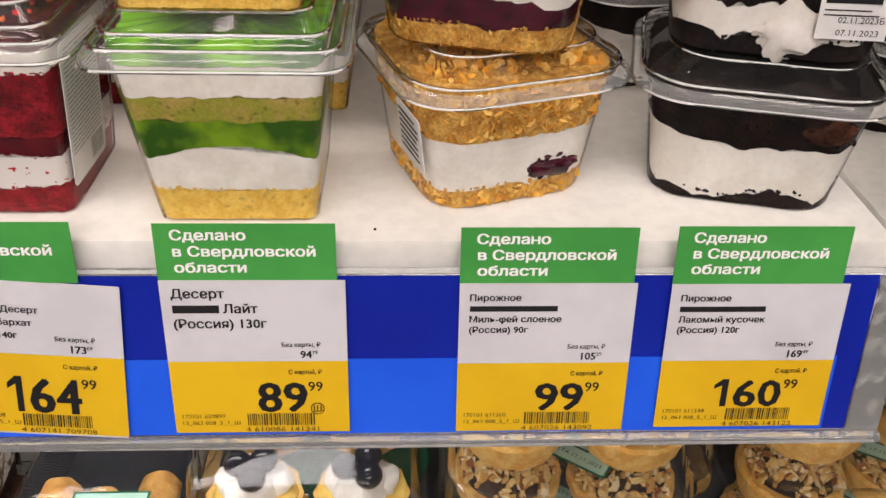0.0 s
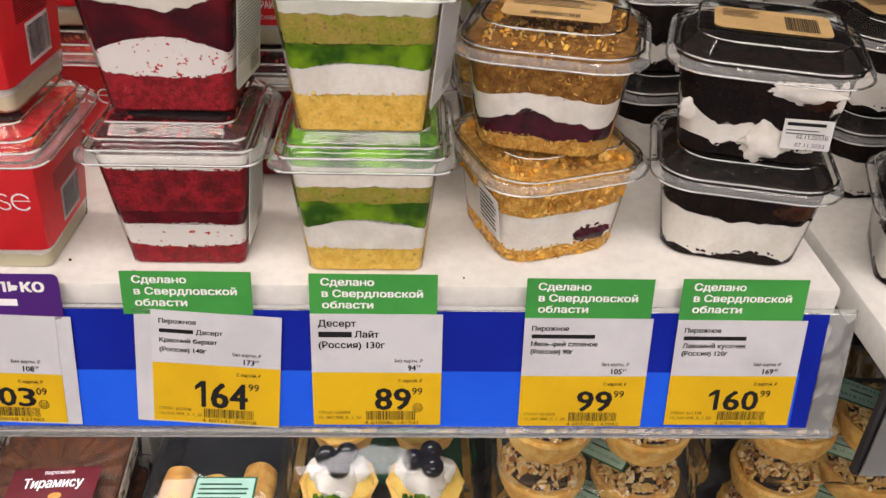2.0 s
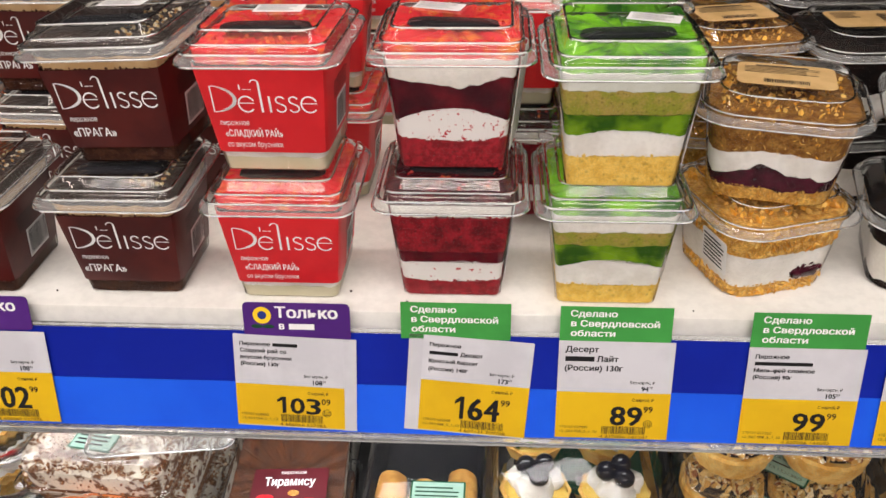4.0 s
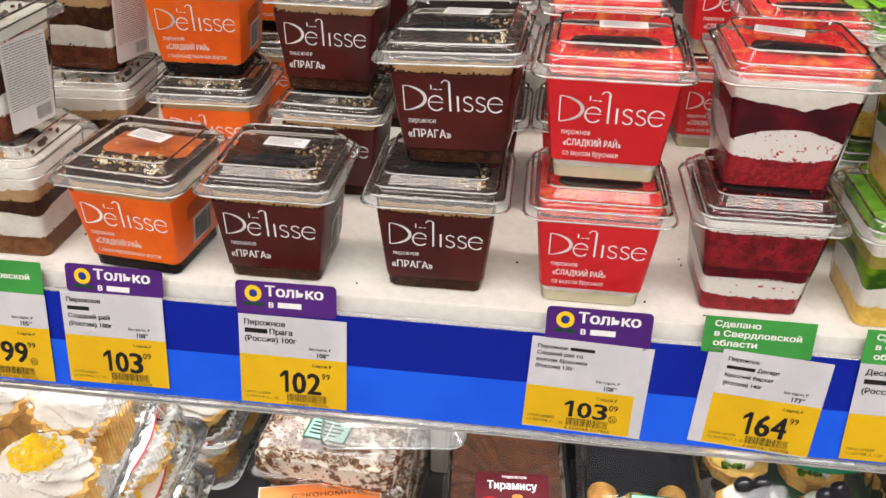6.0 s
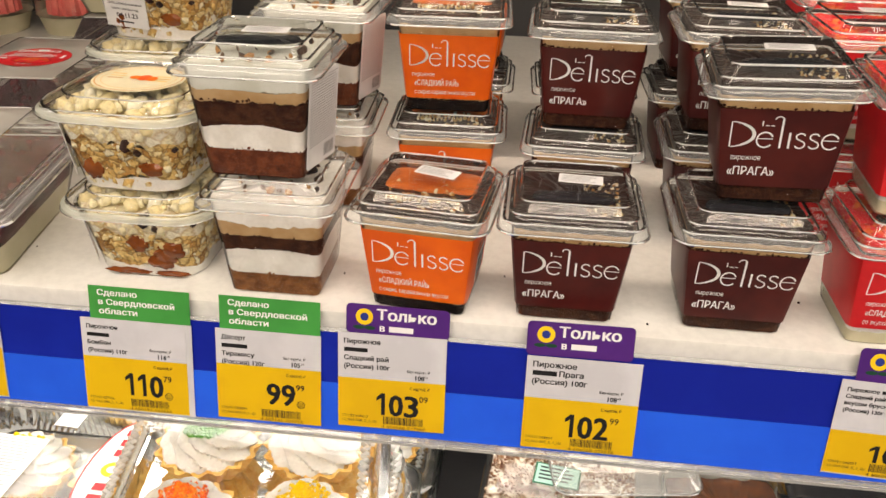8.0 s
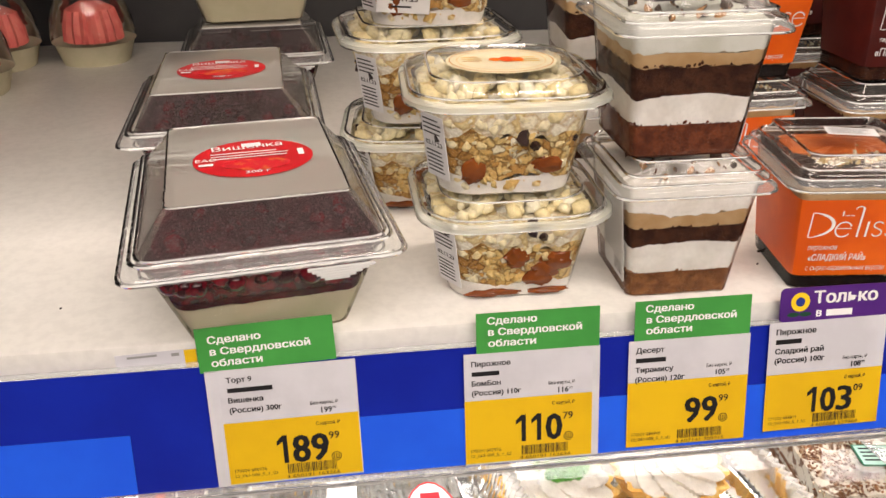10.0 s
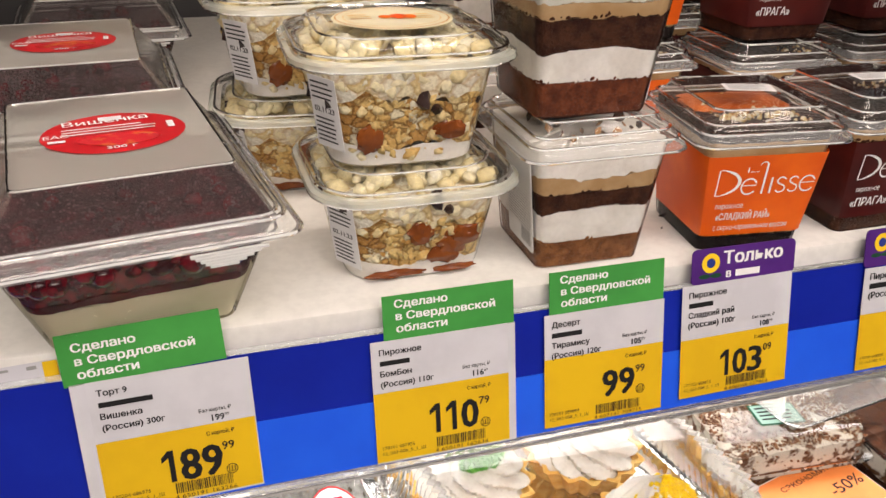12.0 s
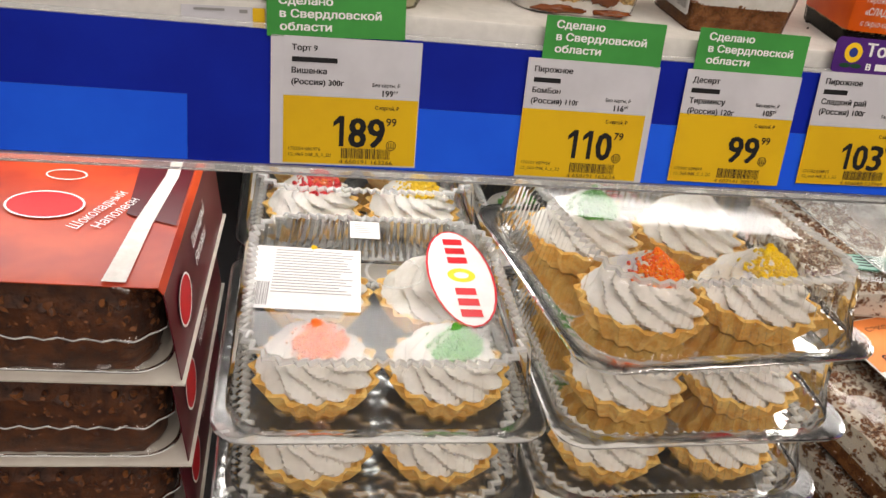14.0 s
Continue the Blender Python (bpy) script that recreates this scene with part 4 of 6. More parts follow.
CRUMBLY = ("red_crumb", "red_sponge", "yellow_sponge", "brown_sponge", "choc_sponge", "black_sponge", "puff", "syrup_sponge")


def fill(t, rows, w0=W0, w1=W1, h=H1, r=0.005, ratio=1.0, seed=0):
    """rows: (part name, material, upper boundary), from the bottom up."""
    k = CUP_SCALE if h == H1 else 1.0
    lo = wave(0.0009, 0, 0)
    for i, (nm, mt, hi) in enumerate(rows):
        top = (lambda x, y, f=hi, g=lo: max(k * f(x, y), g(x, y) + 0.0002))
        part(nm, layer(w0, w1, h, r, lo, top, ratio, seed=seed + i), mt, t)
        if mt in CRUMBLY and i < len(rows) - 1:
            seam = [(x, y, top(x / (w1 * 0.95), y / (w1 * 0.95)) + 0.0008 * noise.noise(Vector((x * 900, y * 900, 4)))) for x, y, z in wall_spots(150, w0, w1, h, r, k * 0.02, k * 0.021, seed + i, ratio, 0.0019)]
            seam = [(x * (w0 + (w1 - w0) * z / h - 0.0034) / (w0 + (w1 - w0) * k * 0.0205 / h - 0.0038), y * (w0 + (w1 - w0) * z / h - 0.0034) / (w0 + (w1 - w0) * k * 0.0205 / h - 0.0038), z) for x, y, z in seam]
            part(nm + "_crumbs", bits(seam, 0.0010, 0.8, seed + i), mt, t)
        lo = top


def red_velvet(m, second=False):
    t = thing("dessert_cup", m, "red velvet layer dessert with white cream in a clear cup", "dessert", "red velvet cups")
    cup_shell(t)
    if second:
        rows = [("crumb", "red_crumb", wave(0.0165, 0.0012, 2, 3, -0.003)), ("cream_layer", "cream_red", wave(0.030, 0.0014, 3, 2, 0.007)), ("jelly_layer", "red_jelly", wave(0.0465, 0.003, 4, 1.5, -0.003)), ("top_cream", "cream", wave(0.0575, 0.001, 5)), ("topping", "red_top", wave(0.0640, 0.002, 6))]
    else:
        rows = [("crumb", "red_crumb", wave(0.0105, 0.001, 1, 3, -0.002)), ("cream_layer", "cream_red", wave(0.0225, 0.0008, 2, 2, 0.001)), ("jelly_layer", "red_jelly", wave(0.0290, 0.001, 3)), ("sponge", "red_sponge", wave(0.0505, 0.0008, 4)), ("top_cream", "cream", wave(0.0580, 0.0008, 5)), ("topping", "red_jelly", wave(0.0625, 0.002, 6))]
    fill(t, rows, seed=1)
    part("crumbs", bits(top_spots(60, 0.058, 0.0724, 5), 0.0011, seed=4), "red_top", t)
    lid_spoon(t, -0.010, -6)
    side_label(t, flare=9 if second else 2)
    if second:
        lid_sticker(t, -16, -0.008, 0.004)
    return t


def green_dessert(m, second=False):
    t = thing("dessert_cup", m, "green jelly and sponge layer dessert in a clear cup", "dessert", "green jelly cups")
    cup_shell(t)
    if second:
        rows = [("sponge", "yellow_sponge", wave(0.0165, 0.001, 12, 2)), ("cream_layer", "cream", wave(0.0285, 0.001, 13, 2, 0.003)), ("jelly_layer", "green_jelly", wave(0.0375, 0.0012, 14)), ("upper_sponge", "olive_sponge", wave(0.0490, 0.0012, 15)), ("top_cream", "cream_shaded", wave(0.0575, 0.001, 16)), ("topping", "green_top", wave(0.0640, 0.002, 17))]
    else:
        rows = [("sponge", "yellow_sponge", wave(0.0125, 0.0008, 22, 2)), ("cream_layer", "cream", wave(0.0265, 0.0008, 23, 2, 0.005)), ("jelly_layer", "green_jelly", wave(0.0375, 0.0014, 24, 2)), ("upper_sponge", "olive_sponge", wave(0.0455, 0.001, 25)), ("top_cream", "cream", wave(0.0555, 0.0008, 26)), ("topping", "green_top", wave(0.0625, 0.002, 27))]
    fill(t, rows, seed=11)
    lid_spoon(t, -0.006, 5)
    if second:
        side_label(t)
        lid_sticker(t, -18, 0.014, 0.003)
    return t


def tiramisu(m, second=False):
    t = thing("dessert_cup", m, "brown sponge and white cream tiramisu in a clear cup", "dessert", "tiramisu cups")
    cup_shell(t)
    if second:
        rows = [("sponge", "syrup_sponge", wave(0.0155, 0.0008, 32, 2)), ("cream_layer", "cream", wave(0.0285, 0.001, 33, 2, 0.003)), ("upper_sponge", "choc_sponge", wave(0.0420, 0.0015, 34)), ("coffee_cream", "beige", wave(0.0480, 0.001, 35)), ("top_cream", "cream_shaded", wave(0.0605, 0.001, 36))]
    else:
        rows = [("sponge", "brown_sponge", wave(0.0135, 0.001, 42, 2)), ("cream_layer", "cream", wave(0.0290, 0.0008, 43, 2, 0.003)), ("upper_sponge", "choc_sponge", wave(0.0380, 0.0008, 44)), ("coffee_cream", "beige", wave(0.0455, 0.0025, 45, 2, -0.003)), ("top_cream", "cream", wave(0.0600, 0.0008, 46))]
    fill(t, rows, seed=21)
    part("cocoa_crumbs", bits(top_spots(26, 0.056, 0.0700, 8), 0.0024, 0.4, seed=7), "dark_bits", t)
    lid_spoon(t, -0.004, 10)
    if second:
        side_label(t, 0.004, 0.0625, 0.036, 14)
        lid_sticker(t, 2, 0.004, 0.0)
    else:
        side_label(t, 0.008, 0.0600, 0.034, 0, True)
    return t


def sleeve_cup(m, kind):
    """A square cup with a printed sleeve round three sides."""
    name, lab, base, side, text = {
        "praga": ("dark brown labelled chocolate cake cup with clear lid", "lab_brown", "choc_sponge", "choc_sponge", ("«ПРАГА»",)),
        "orange": ("orange labelled caramel cake cup with clear lid", "lab_orange", "black_sponge", "beige", ("«СЛАДКИЙ РАЙ»", "с сырно-карамельным вкусом")),
        "red": ("red labelled lingonberry cake cup with clear lid", "lab_red", "muss", "cream", ("«СЛАДКИЙ РАЙ»", "со вкусом брусники")),
    }[kind]
    t = thing("dessert_cup", m, name, "dessert", "sleeved %s cups" % kind)
    cup_shell(t)
    top = {"praga": "choc_glaze", "orange": "choc_glaze", "red": "red_top"}[kind]
    fill(t, [("base_layer", base, wave(0.0075, 0.0008, 51)), ("middle_layer", side, wave(0.0500, 0.0008, 52)), ("upper_layer", {"praga": "beige", "orange": "beige", "red": "red_jelly"}[kind], wave(0.0560, 0.001, 53)), ("topping", top, wave(0.0625, 0.0018, 54))], seed=31)
    if kind == "orange":
        part("caramel_pool", loft([[(x, y + 0.012, z) for x, y in outline(w, w * 0.55, 0.006, 4, 6)] for w, z in ((0.058, 0.0700), (0.058, 0.0722), (0.053, 0.0732))], True, True), "caramel_top", t, "orange caramel topping")
        part("pale_beads", bits([(-0.022 + 0.0029 * (i % 16), -0.014 - 0.0035 * (i // 16) + 0.0012 * math.sin(i * 5.0), 0.0728) for i in range(40)], 0.0015, 0.9, 8), "light_bits", t, "pale crisp beads")
    bitm = {"praga": "dark_bits", "orange": "light_bits", "red": "red_top"}[kind]
    part("crumbs", bits(top_spots(40 if kind == "orange" else 90, 0.056, 0.0712, 9), 0.0014, seed=2) if kind != "praga" else bits([(0.018 + 0.010 * math.sin(i * 7.1), -0.024 + 0.048 * i / 60, 0.0725) for i in range(60)], 0.0011, seed=2), "light_bits" if kind == "praga" else bitm, t)
    z0, z1 = (0.0100, 0.0575) if kind != "red" else (0.0125, 0.0635)
    rows = []
    for z in (z0, z1):
        w = (W0 + (W1 - W0) * z / H1) / 2 + 0.0005
        c = 0.0045
        rows.append([(-w, w * 0.8, z), (-w, -w + c, z), (-w + c * 0.3, -w + c * 0.3, z), (-w + c, -w, z), (w - c, -w, z), (w - c * 0.3, -w + c * 0.3, z), (w, -w + c, z), (w, w * 0.8, z)])
    bm = bmesh.new()
    vs = [[bm.verts.new(p) for p in r] for r in rows]
    for i in range(7):
        bm.faces.new((vs[0][i], vs[0][i + 1], vs[1][i + 1], vs[1][i]))
    lb = part("label", bm, lab, t, "printed sleeve")
    off = -(W0 + (W1 - W0) * z0 / H1) / 2 - 0.0009
    mm = pose(0, off, z0) @ FACE_CUP
    pr = word_mark(Print(), -0.0295, 0.0250, 0.0600)
    pr.text("пирожное", -0.0255, 0.0170, 0.0046, 0.008, 0.0160)
    if len(text) == 1:
        pr.text(text[0], -0.0265, 0.0075, 0.0074, 0.014, 0.0255)
    else:
        pr.text(text[0], -0.0240, 0.0100, 0.0058, 0.012, 0.032).text(text[1], -0.0240, 0.0035, 0.0048, 0.008, 0.031 if kind == "red" else 0.044)
    part("lettering", pr.mesh(mm), "ink_white", lb, "", False)
    ms = pose((W0 + (W1 - W0) * z0 / H1) / 2 + 0.0009, 0, z0, 0, 0, 90) @ FACE_CUP
    part("code_panel", Print().bar(-0.010, 0.004, 0.014, 0.024).mesh(ms), "paper_clean", lb, "white barcode panel", False)
    part("barcode", Print().barcode(-0.0085, 0.006, 0.0215, 0.0165).lines(-0.018, 0.036, 0.034, 8, 0.0014, 0.0005).mesh(ms @ pose(0, 0, 0.0003)), "ink", lb, "", False)
    if kind != "orange":
        lid_spoon(t, -0.012, 3)
    lid_sticker(t, {"praga": -4, "orange": -12, "red": 0}[kind], 0.004, 0.004)
    return t


def stand(x, front, z=SHELF, yaw=0.0, w=W0, tip=0.0):
    """Pose of a cup whose front edge's middle is at x, front."""
    a = radians(yaw)
    return pose(x - math.sin(a) * w / 2, front + math.cos(a) * w / 2, z, 0, tip, yaw)


UP = H2 + 0.0008
rv = red_velvet(stand(-0.1650, 0.3075))
rv2 = red_velvet(stand(-0.1640, 0.315, SHELF + UP, 0), True)
gr = green_dessert(stand(-0.0735, 0.3025))
gr2 = green_dessert(stand(-0.0735, 0.2955, SHELF + UP, 0), True)
ti = tiramisu(stand(-0.6475, 0.3045))
ti2 = tiramisu(stand(-0.6535, 0.305, SHELF + UP, 0), True)
pg = sleeve_cup(stand(-0.462, 0.3015), "praga")
orr = sleeve_cup(stand(-0.5535, 0.2985, SHELF, -6), "orange")
rd = sleeve_cup(stand(-0.2625, 0.3025), "red")
copy_thing(pg, stand(-0.3595, 0.3045))
copy_thing(pg, stand(-0.3500, 0.316, SHELF + UP + 0.0016, -4, W0, -3))
copy_thing(rd, stand(-0.2630, 0.309, SHELF + UP + 0.0005, -3, W0, -1))
# the rows behind
for x, y, first, second in ((-0.553, 0.442, orr, orr), (-0.453, 0.424, pg, pg), (-0.352, 0.432, pg, pg), (-0.262, 0.432, rd, rd), (-0.133, 0.406, rv, rd), (-0.068, 0.400, gr, gr2), (-0.650, 0.440, ti, ti2)):
    yaw = random.uniform(-4, 4)
    copy_thing(first, stand(x, y, SHELF, random.uniform(-4, 4)))
    copy_thing(second, stand(x, y + 0.002, SHELF + UP, yaw))
for x, first in ((-0.553, orr), (-0.448, pg), (-0.350, pg), (-0.245, rd), (-0.150, rd)):
    copy_thing(first, stand(x, 0.560, SHELF, random.uniform(-3, 3)))
    copy_thing(first, stand(x, 0.562, SHELF + UP, random.uniform(-3, 3)))


# rounder cups with wide corners
def round_shell(t, w0, w1, h, top, r0=0.016, lidw=None, edge="plastic_edge"):
    lidw = lidw or w1 + 0.012
    part("cup", shell([(w0 - 0.006, r0 * 0.8, 0.0006), (w0 - 0.0015, r0, 0.0004), (w0, r0, 0.0022), (w1, r0 + 0.004, h), (w1 + 0.004, r0 + 0.005, h + 0.0005)], cap0=True, n=7), "plastic_cup", t, "clear plastic cup")
    part("lid_flange", shell([(lidw - 0.002, r0 + 0.008, h - 0.0022), (lidw, r0 + 0.008, h - 0.0010), (lidw - 0.001, r0 + 0.008, h + 0.0010), (lidw - 0.005, r0 + 0.007, h + 0.0016), (lidw - 0.006, r0 + 0.007, h + 0.0026)], n=7), edge, t, "thick clear flange")
    for w, r, z in ((lidw - 0.001, r0 + 0.008, h - 0.0012), (lidw - 0.0075, r0 + 0.007, h + 0.0042), (lidw * 0.725, r0 + 0.002, top - 0.0004)):
        part("lid_bead", bead(w, r, z, 0.0006, n=8), "plastic_glint_bead", t, "raised bead")
    part("lid", shell([(lidw - 0.006, r0 + 0.007, h + 0.0026), (lidw - 0.0065, r0 + 0.007, h + 0.0040), (lidw - 0.010, r0 + 0.006, h + 0.0044), (lidw - 0.0135, r0 + 0.005, h + 0.0052), (lidw * 0.74, r0 + 0.002, top - 0.0012), (lidw * 0.71, r0 + 0.002, top), (lidw * 0.4, 0.012, top - 0.0002)], cap1=True, n=7), "plastic", t, "clear plastic lid")


def mille(m, second=False):
    t = thing("dessert_cup", m, "flaky puff pastry dessert with white cream and berry jam", "dessert", "flaky pastry cups")
    w0, w1, h = 0.068, 0.080, 0.050
    round_shell(t, w0, w1, h, 0.0625, lidw=0.094)
    lens = 0.006 if second else -0.001
    fill(t, [("crumb_base", "puff", wave(0.0085, 0.002, 61))] + ([("berry_jam", "berry", wave(0.0175, 0.007, 66.4, 1.3, 0.011))] if second else []) + [("cream_layer", "cream", wave(0.030, 0.0015, 62, 2, lens)), ("crumb_top", "puff_brown" if second else "puff", wave(0.0530, 0.001, 63))], w0, w1, h, 0.018, seed=41)
    part("flake_coating", bits(wall_spots(420 if second else 1100, w0, w1, h, 0.018, 0.031, 0.052, 3, sink=0.0021) + wall_spots(520, w0, w1, h, 0.018, 0.001, 0.0085, 4, sink=0.0020) + top_spots(260 if second else 420, 0.066, 0.0530, 6, up=0.002), 0.0015 if second else 0.0022, 0.16, 5), "flakes", t)
    lean = Matrix.Rotation(math.atan((w1 - w0) / 2 / h), 4, "X")
    if not second:
        part("berry_jam", blob((0.0115, 0.0030, 0.0048), (0.0135, -(w0 + (w1 - w0) * 0.0140 / h) / 2 + 0.0024, 0.0135), 7, 0.5, lean), "berry", t, "dark berry jam")
        rj = random.Random(5)
        spots = [(0.0135 + 0.0045 * rj.gauss(0, 1), 0.0140 + 0.0020 * rj.gauss(0, 1)) for _ in range(70)]
        part("jam_lumps", bits([(x, -(w0 + (w1 - w0) * z / h) / 2 + 0.0026, z) for x, z in spots], 0.0020, 0.8, 3), "berry", t, "dark berry lumps")
        ms = pose(-(w0 + (w1 - w0) * 0.016 / h) / 2 - 0.0005, -0.005, 0.016, 0, 0, -90) @ Matrix.Rotation(radians(90 + math.degrees(math.atan((w1 - w0) / 2 / h))), 4, "X")
        pts = outline(0.026, 0.022, 0.002, 3)
        lb = part("side_label", loft([[tuple(ms @ Vector((x + 0.011, y + 0.011, z))) for x, y in pts] for z in (0, 0.0003)], True, True), "paper_clean", t, "white printed side label", False)
        part("print", Print().lines(0.0, 0.018, 0.022, 7, 0.0026, 0.0012).mesh(ms @ pose(0, 0, 0.0005)), "ink", lb, "", False)
    bm = loft([[(x, y, z) for x, y in outline(0.052, 0.034, 0.005, 4)] for z in (0.0626, 0.0629)], True, True)
    st = part("sticker", bm, "kraft", t, "tan paper sticker")
    part("print", Print().lines(-0.022, 0.010, 0.040, 5, 0.0022, 0.0007, 2).barcode(-0.012, -0.0135, 0.024, 0.0055).bar(-0.016, 0.0115, 0.012, 0.0132).mesh(pose(0, 0, 0.0631)), "ink", st, "", False)
    return t


def dark_cake(m, second=False):
    t = thing("dessert_cup", m, "black chocolate sponge with thick white cream in a clear cup", "dessert", "black chocolate cups")
    w0, w1, h = 0.072, 0.084, 0.0475
    round_shell(t, w0, w1, h, 0.0595, lidw=0.098)
    if second:
        rows = [("sponge", "black_sponge", wave(0.009, 0.007, 71, 1.6)), ("cream_layer", "cream", wave(0.0215, 0.011, 72, 1.7, 0.002)), ("upper_sponge", "black_sponge", wave(0.0500, 0.001, 73))]
    else:
        rows = [("sponge", "black_sponge", wave(0.0065, 0.008, 75, 1.4)), ("cream_layer", "cream", wave(0.0285, 0.0050, 76, 1.6, 0.001)), ("upper_sponge", "black_sponge", wave(0.0500, 0.001, 77))]
    fill(t, rows, w0, w1, h, 0.018, seed=51)
    part("crumbs", bits(wall_spots(120, w0, w1, h, 0.018, 0.030, 0.048, 13, sink=0.001) + top_spots(60, 0.066, 0.0505, 16, up=0.002), 0.0011, 0.8, 15), "black_bits", t)
    part("sponge_piece", blob((0.010, 0.0022, 0.006), (0.024, -(w0 + (w1 - w0) * 0.037 / h) / 2 + 0.0026, 0.037), 12, 0.4), "choc_sponge", t, "reddish brown sponge piece")
    if second:
        lean = Matrix.Rotation(math.atan((w1 - w0) / 2 / h), 4, "X")
        for q, (x, z, rx, rz) in enumerate(((0.018, 0.040, 0.016, 0.0055), (0.034, 0.037, 0.0035, 0.009), (-0.030, 0.022, 0.007, 0.006), (0.004, 0.010, 0.010, 0.010))):
            part("cream_smear", blob((rx, 0.0022, rz), (x, -(w0 + (w1 - w0) * z / h) / 2 + (0.0016 if abs(x) < 0.03 else 0.006), z), q + 3, 0.55, lean), "cream", t, "white cream smear")
        mm = pose(0.013, -(w0 + (w1 - w0) * 0.010 / h) / 2 - 0.0006, 0.010) @ Matrix.Rotation(radians(97), 4, "X") @ pose(0, 0, 0, 0, 0, 4)
        bm = slab(0, 0.0225, 0, 0.0165, 0, 0.0003)
        bmesh.ops.transform(bm, matrix=mm, verts=bm.verts)
        lb = part("date_label", bm, "paper_clean", t, "white date label")
        part("print", Print().text("02.11.2023Б", 0.0065, 0.0062, 0.0032, 0.006, 0.0145).text("07.11.2023", 0.0065, 0.0016, 0.0032, 0.006, 0.0135).lines(0.0015, 0.0105, 0.018, 2, 0.0018, 0.0005).bar(0.0015, 0.0132, 0.019, 0.0150).mesh(mm @ pose(0, 0, 0.0005)), "ink", lb, "", False)
    bm = loft([[(x, y, z) for x, y in outline(0.056, 0.034, 0.005, 4)] for z in (0.0598, 0.0601)], True, True)
    st = part("sticker", bm, "kraft", t, "tan paper sticker")
    part("print", Print().lines(-0.024, 0.012, 0.018, 6, 0.0022, 0.0007, 2).barcode(0.006, -0.013, 0.016, 0.022).mesh(pose(0, 0, 0.0604)), "ink", st, "", False)
    return t


mi = mille(pose(0.0210, 0.3500, SHELF, 0, 0, 19))
mi2 = mille(pose(0.0200, 0.3480, SHELF + 0.0632, 0, 0, -14), True)
dk = dark_cake(pose(0.1290, 0.3500, SHELF, 0, 0, -14))
dk2 = dark_cake(pose(0.1290, 0.3520, SHELF + 0.0602, 0, 0, -17), True)
copy_thing(mi, pose(0.018, 0.465, SHELF, 0, 0, 5))
copy_thing(mi2, pose(0.018, 0.467, SHELF + 0.0632, 0, 0, 12))
copy_thing(mi, pose(0.016, 0.582, SHELF, 0, 0, -6))
copy_thing(mi2, pose(0.016, 0.584, SHELF + 0.0632, 0, 0, 4))
copy_thing(gr, stand(-0.070, 0.500))
copy_thing(gr2, stand(-0.070, 0.502, SHELF + UP, 3))
copy_thing(dk, pose(0.115, 0.470, SHELF, 0, 0, 10))
copy_thing(dk2, pose(0.112, 0.472, SHELF + 0.0602, 0, 0, 4))
copy_thing(dk, pose(0.262, 0.350, 1.262, 0, 0, -20))
copy_thing(dk, pose(0.265, 0.470, 1.262, 0, 0, 5))
copy_thing(dk2, pose(0.265, 0.352, 1.262 + 0.0602, 0, 0, -28))
for x, y, z in ((0.380, 0.355, 1.262), (0.375, 0.470, 1.262), (0.380, 0.357, 1.3222), (0.265, 0.472, 1.3222), (0.375, 0.472, 1.3222), (0.120, 0.590, SHELF), (0.118, 0.592, SHELF + 0.0602)):
    copy_thing(dk, pose(x, y, z, 0, 0, random.uniform(-12, 12)))


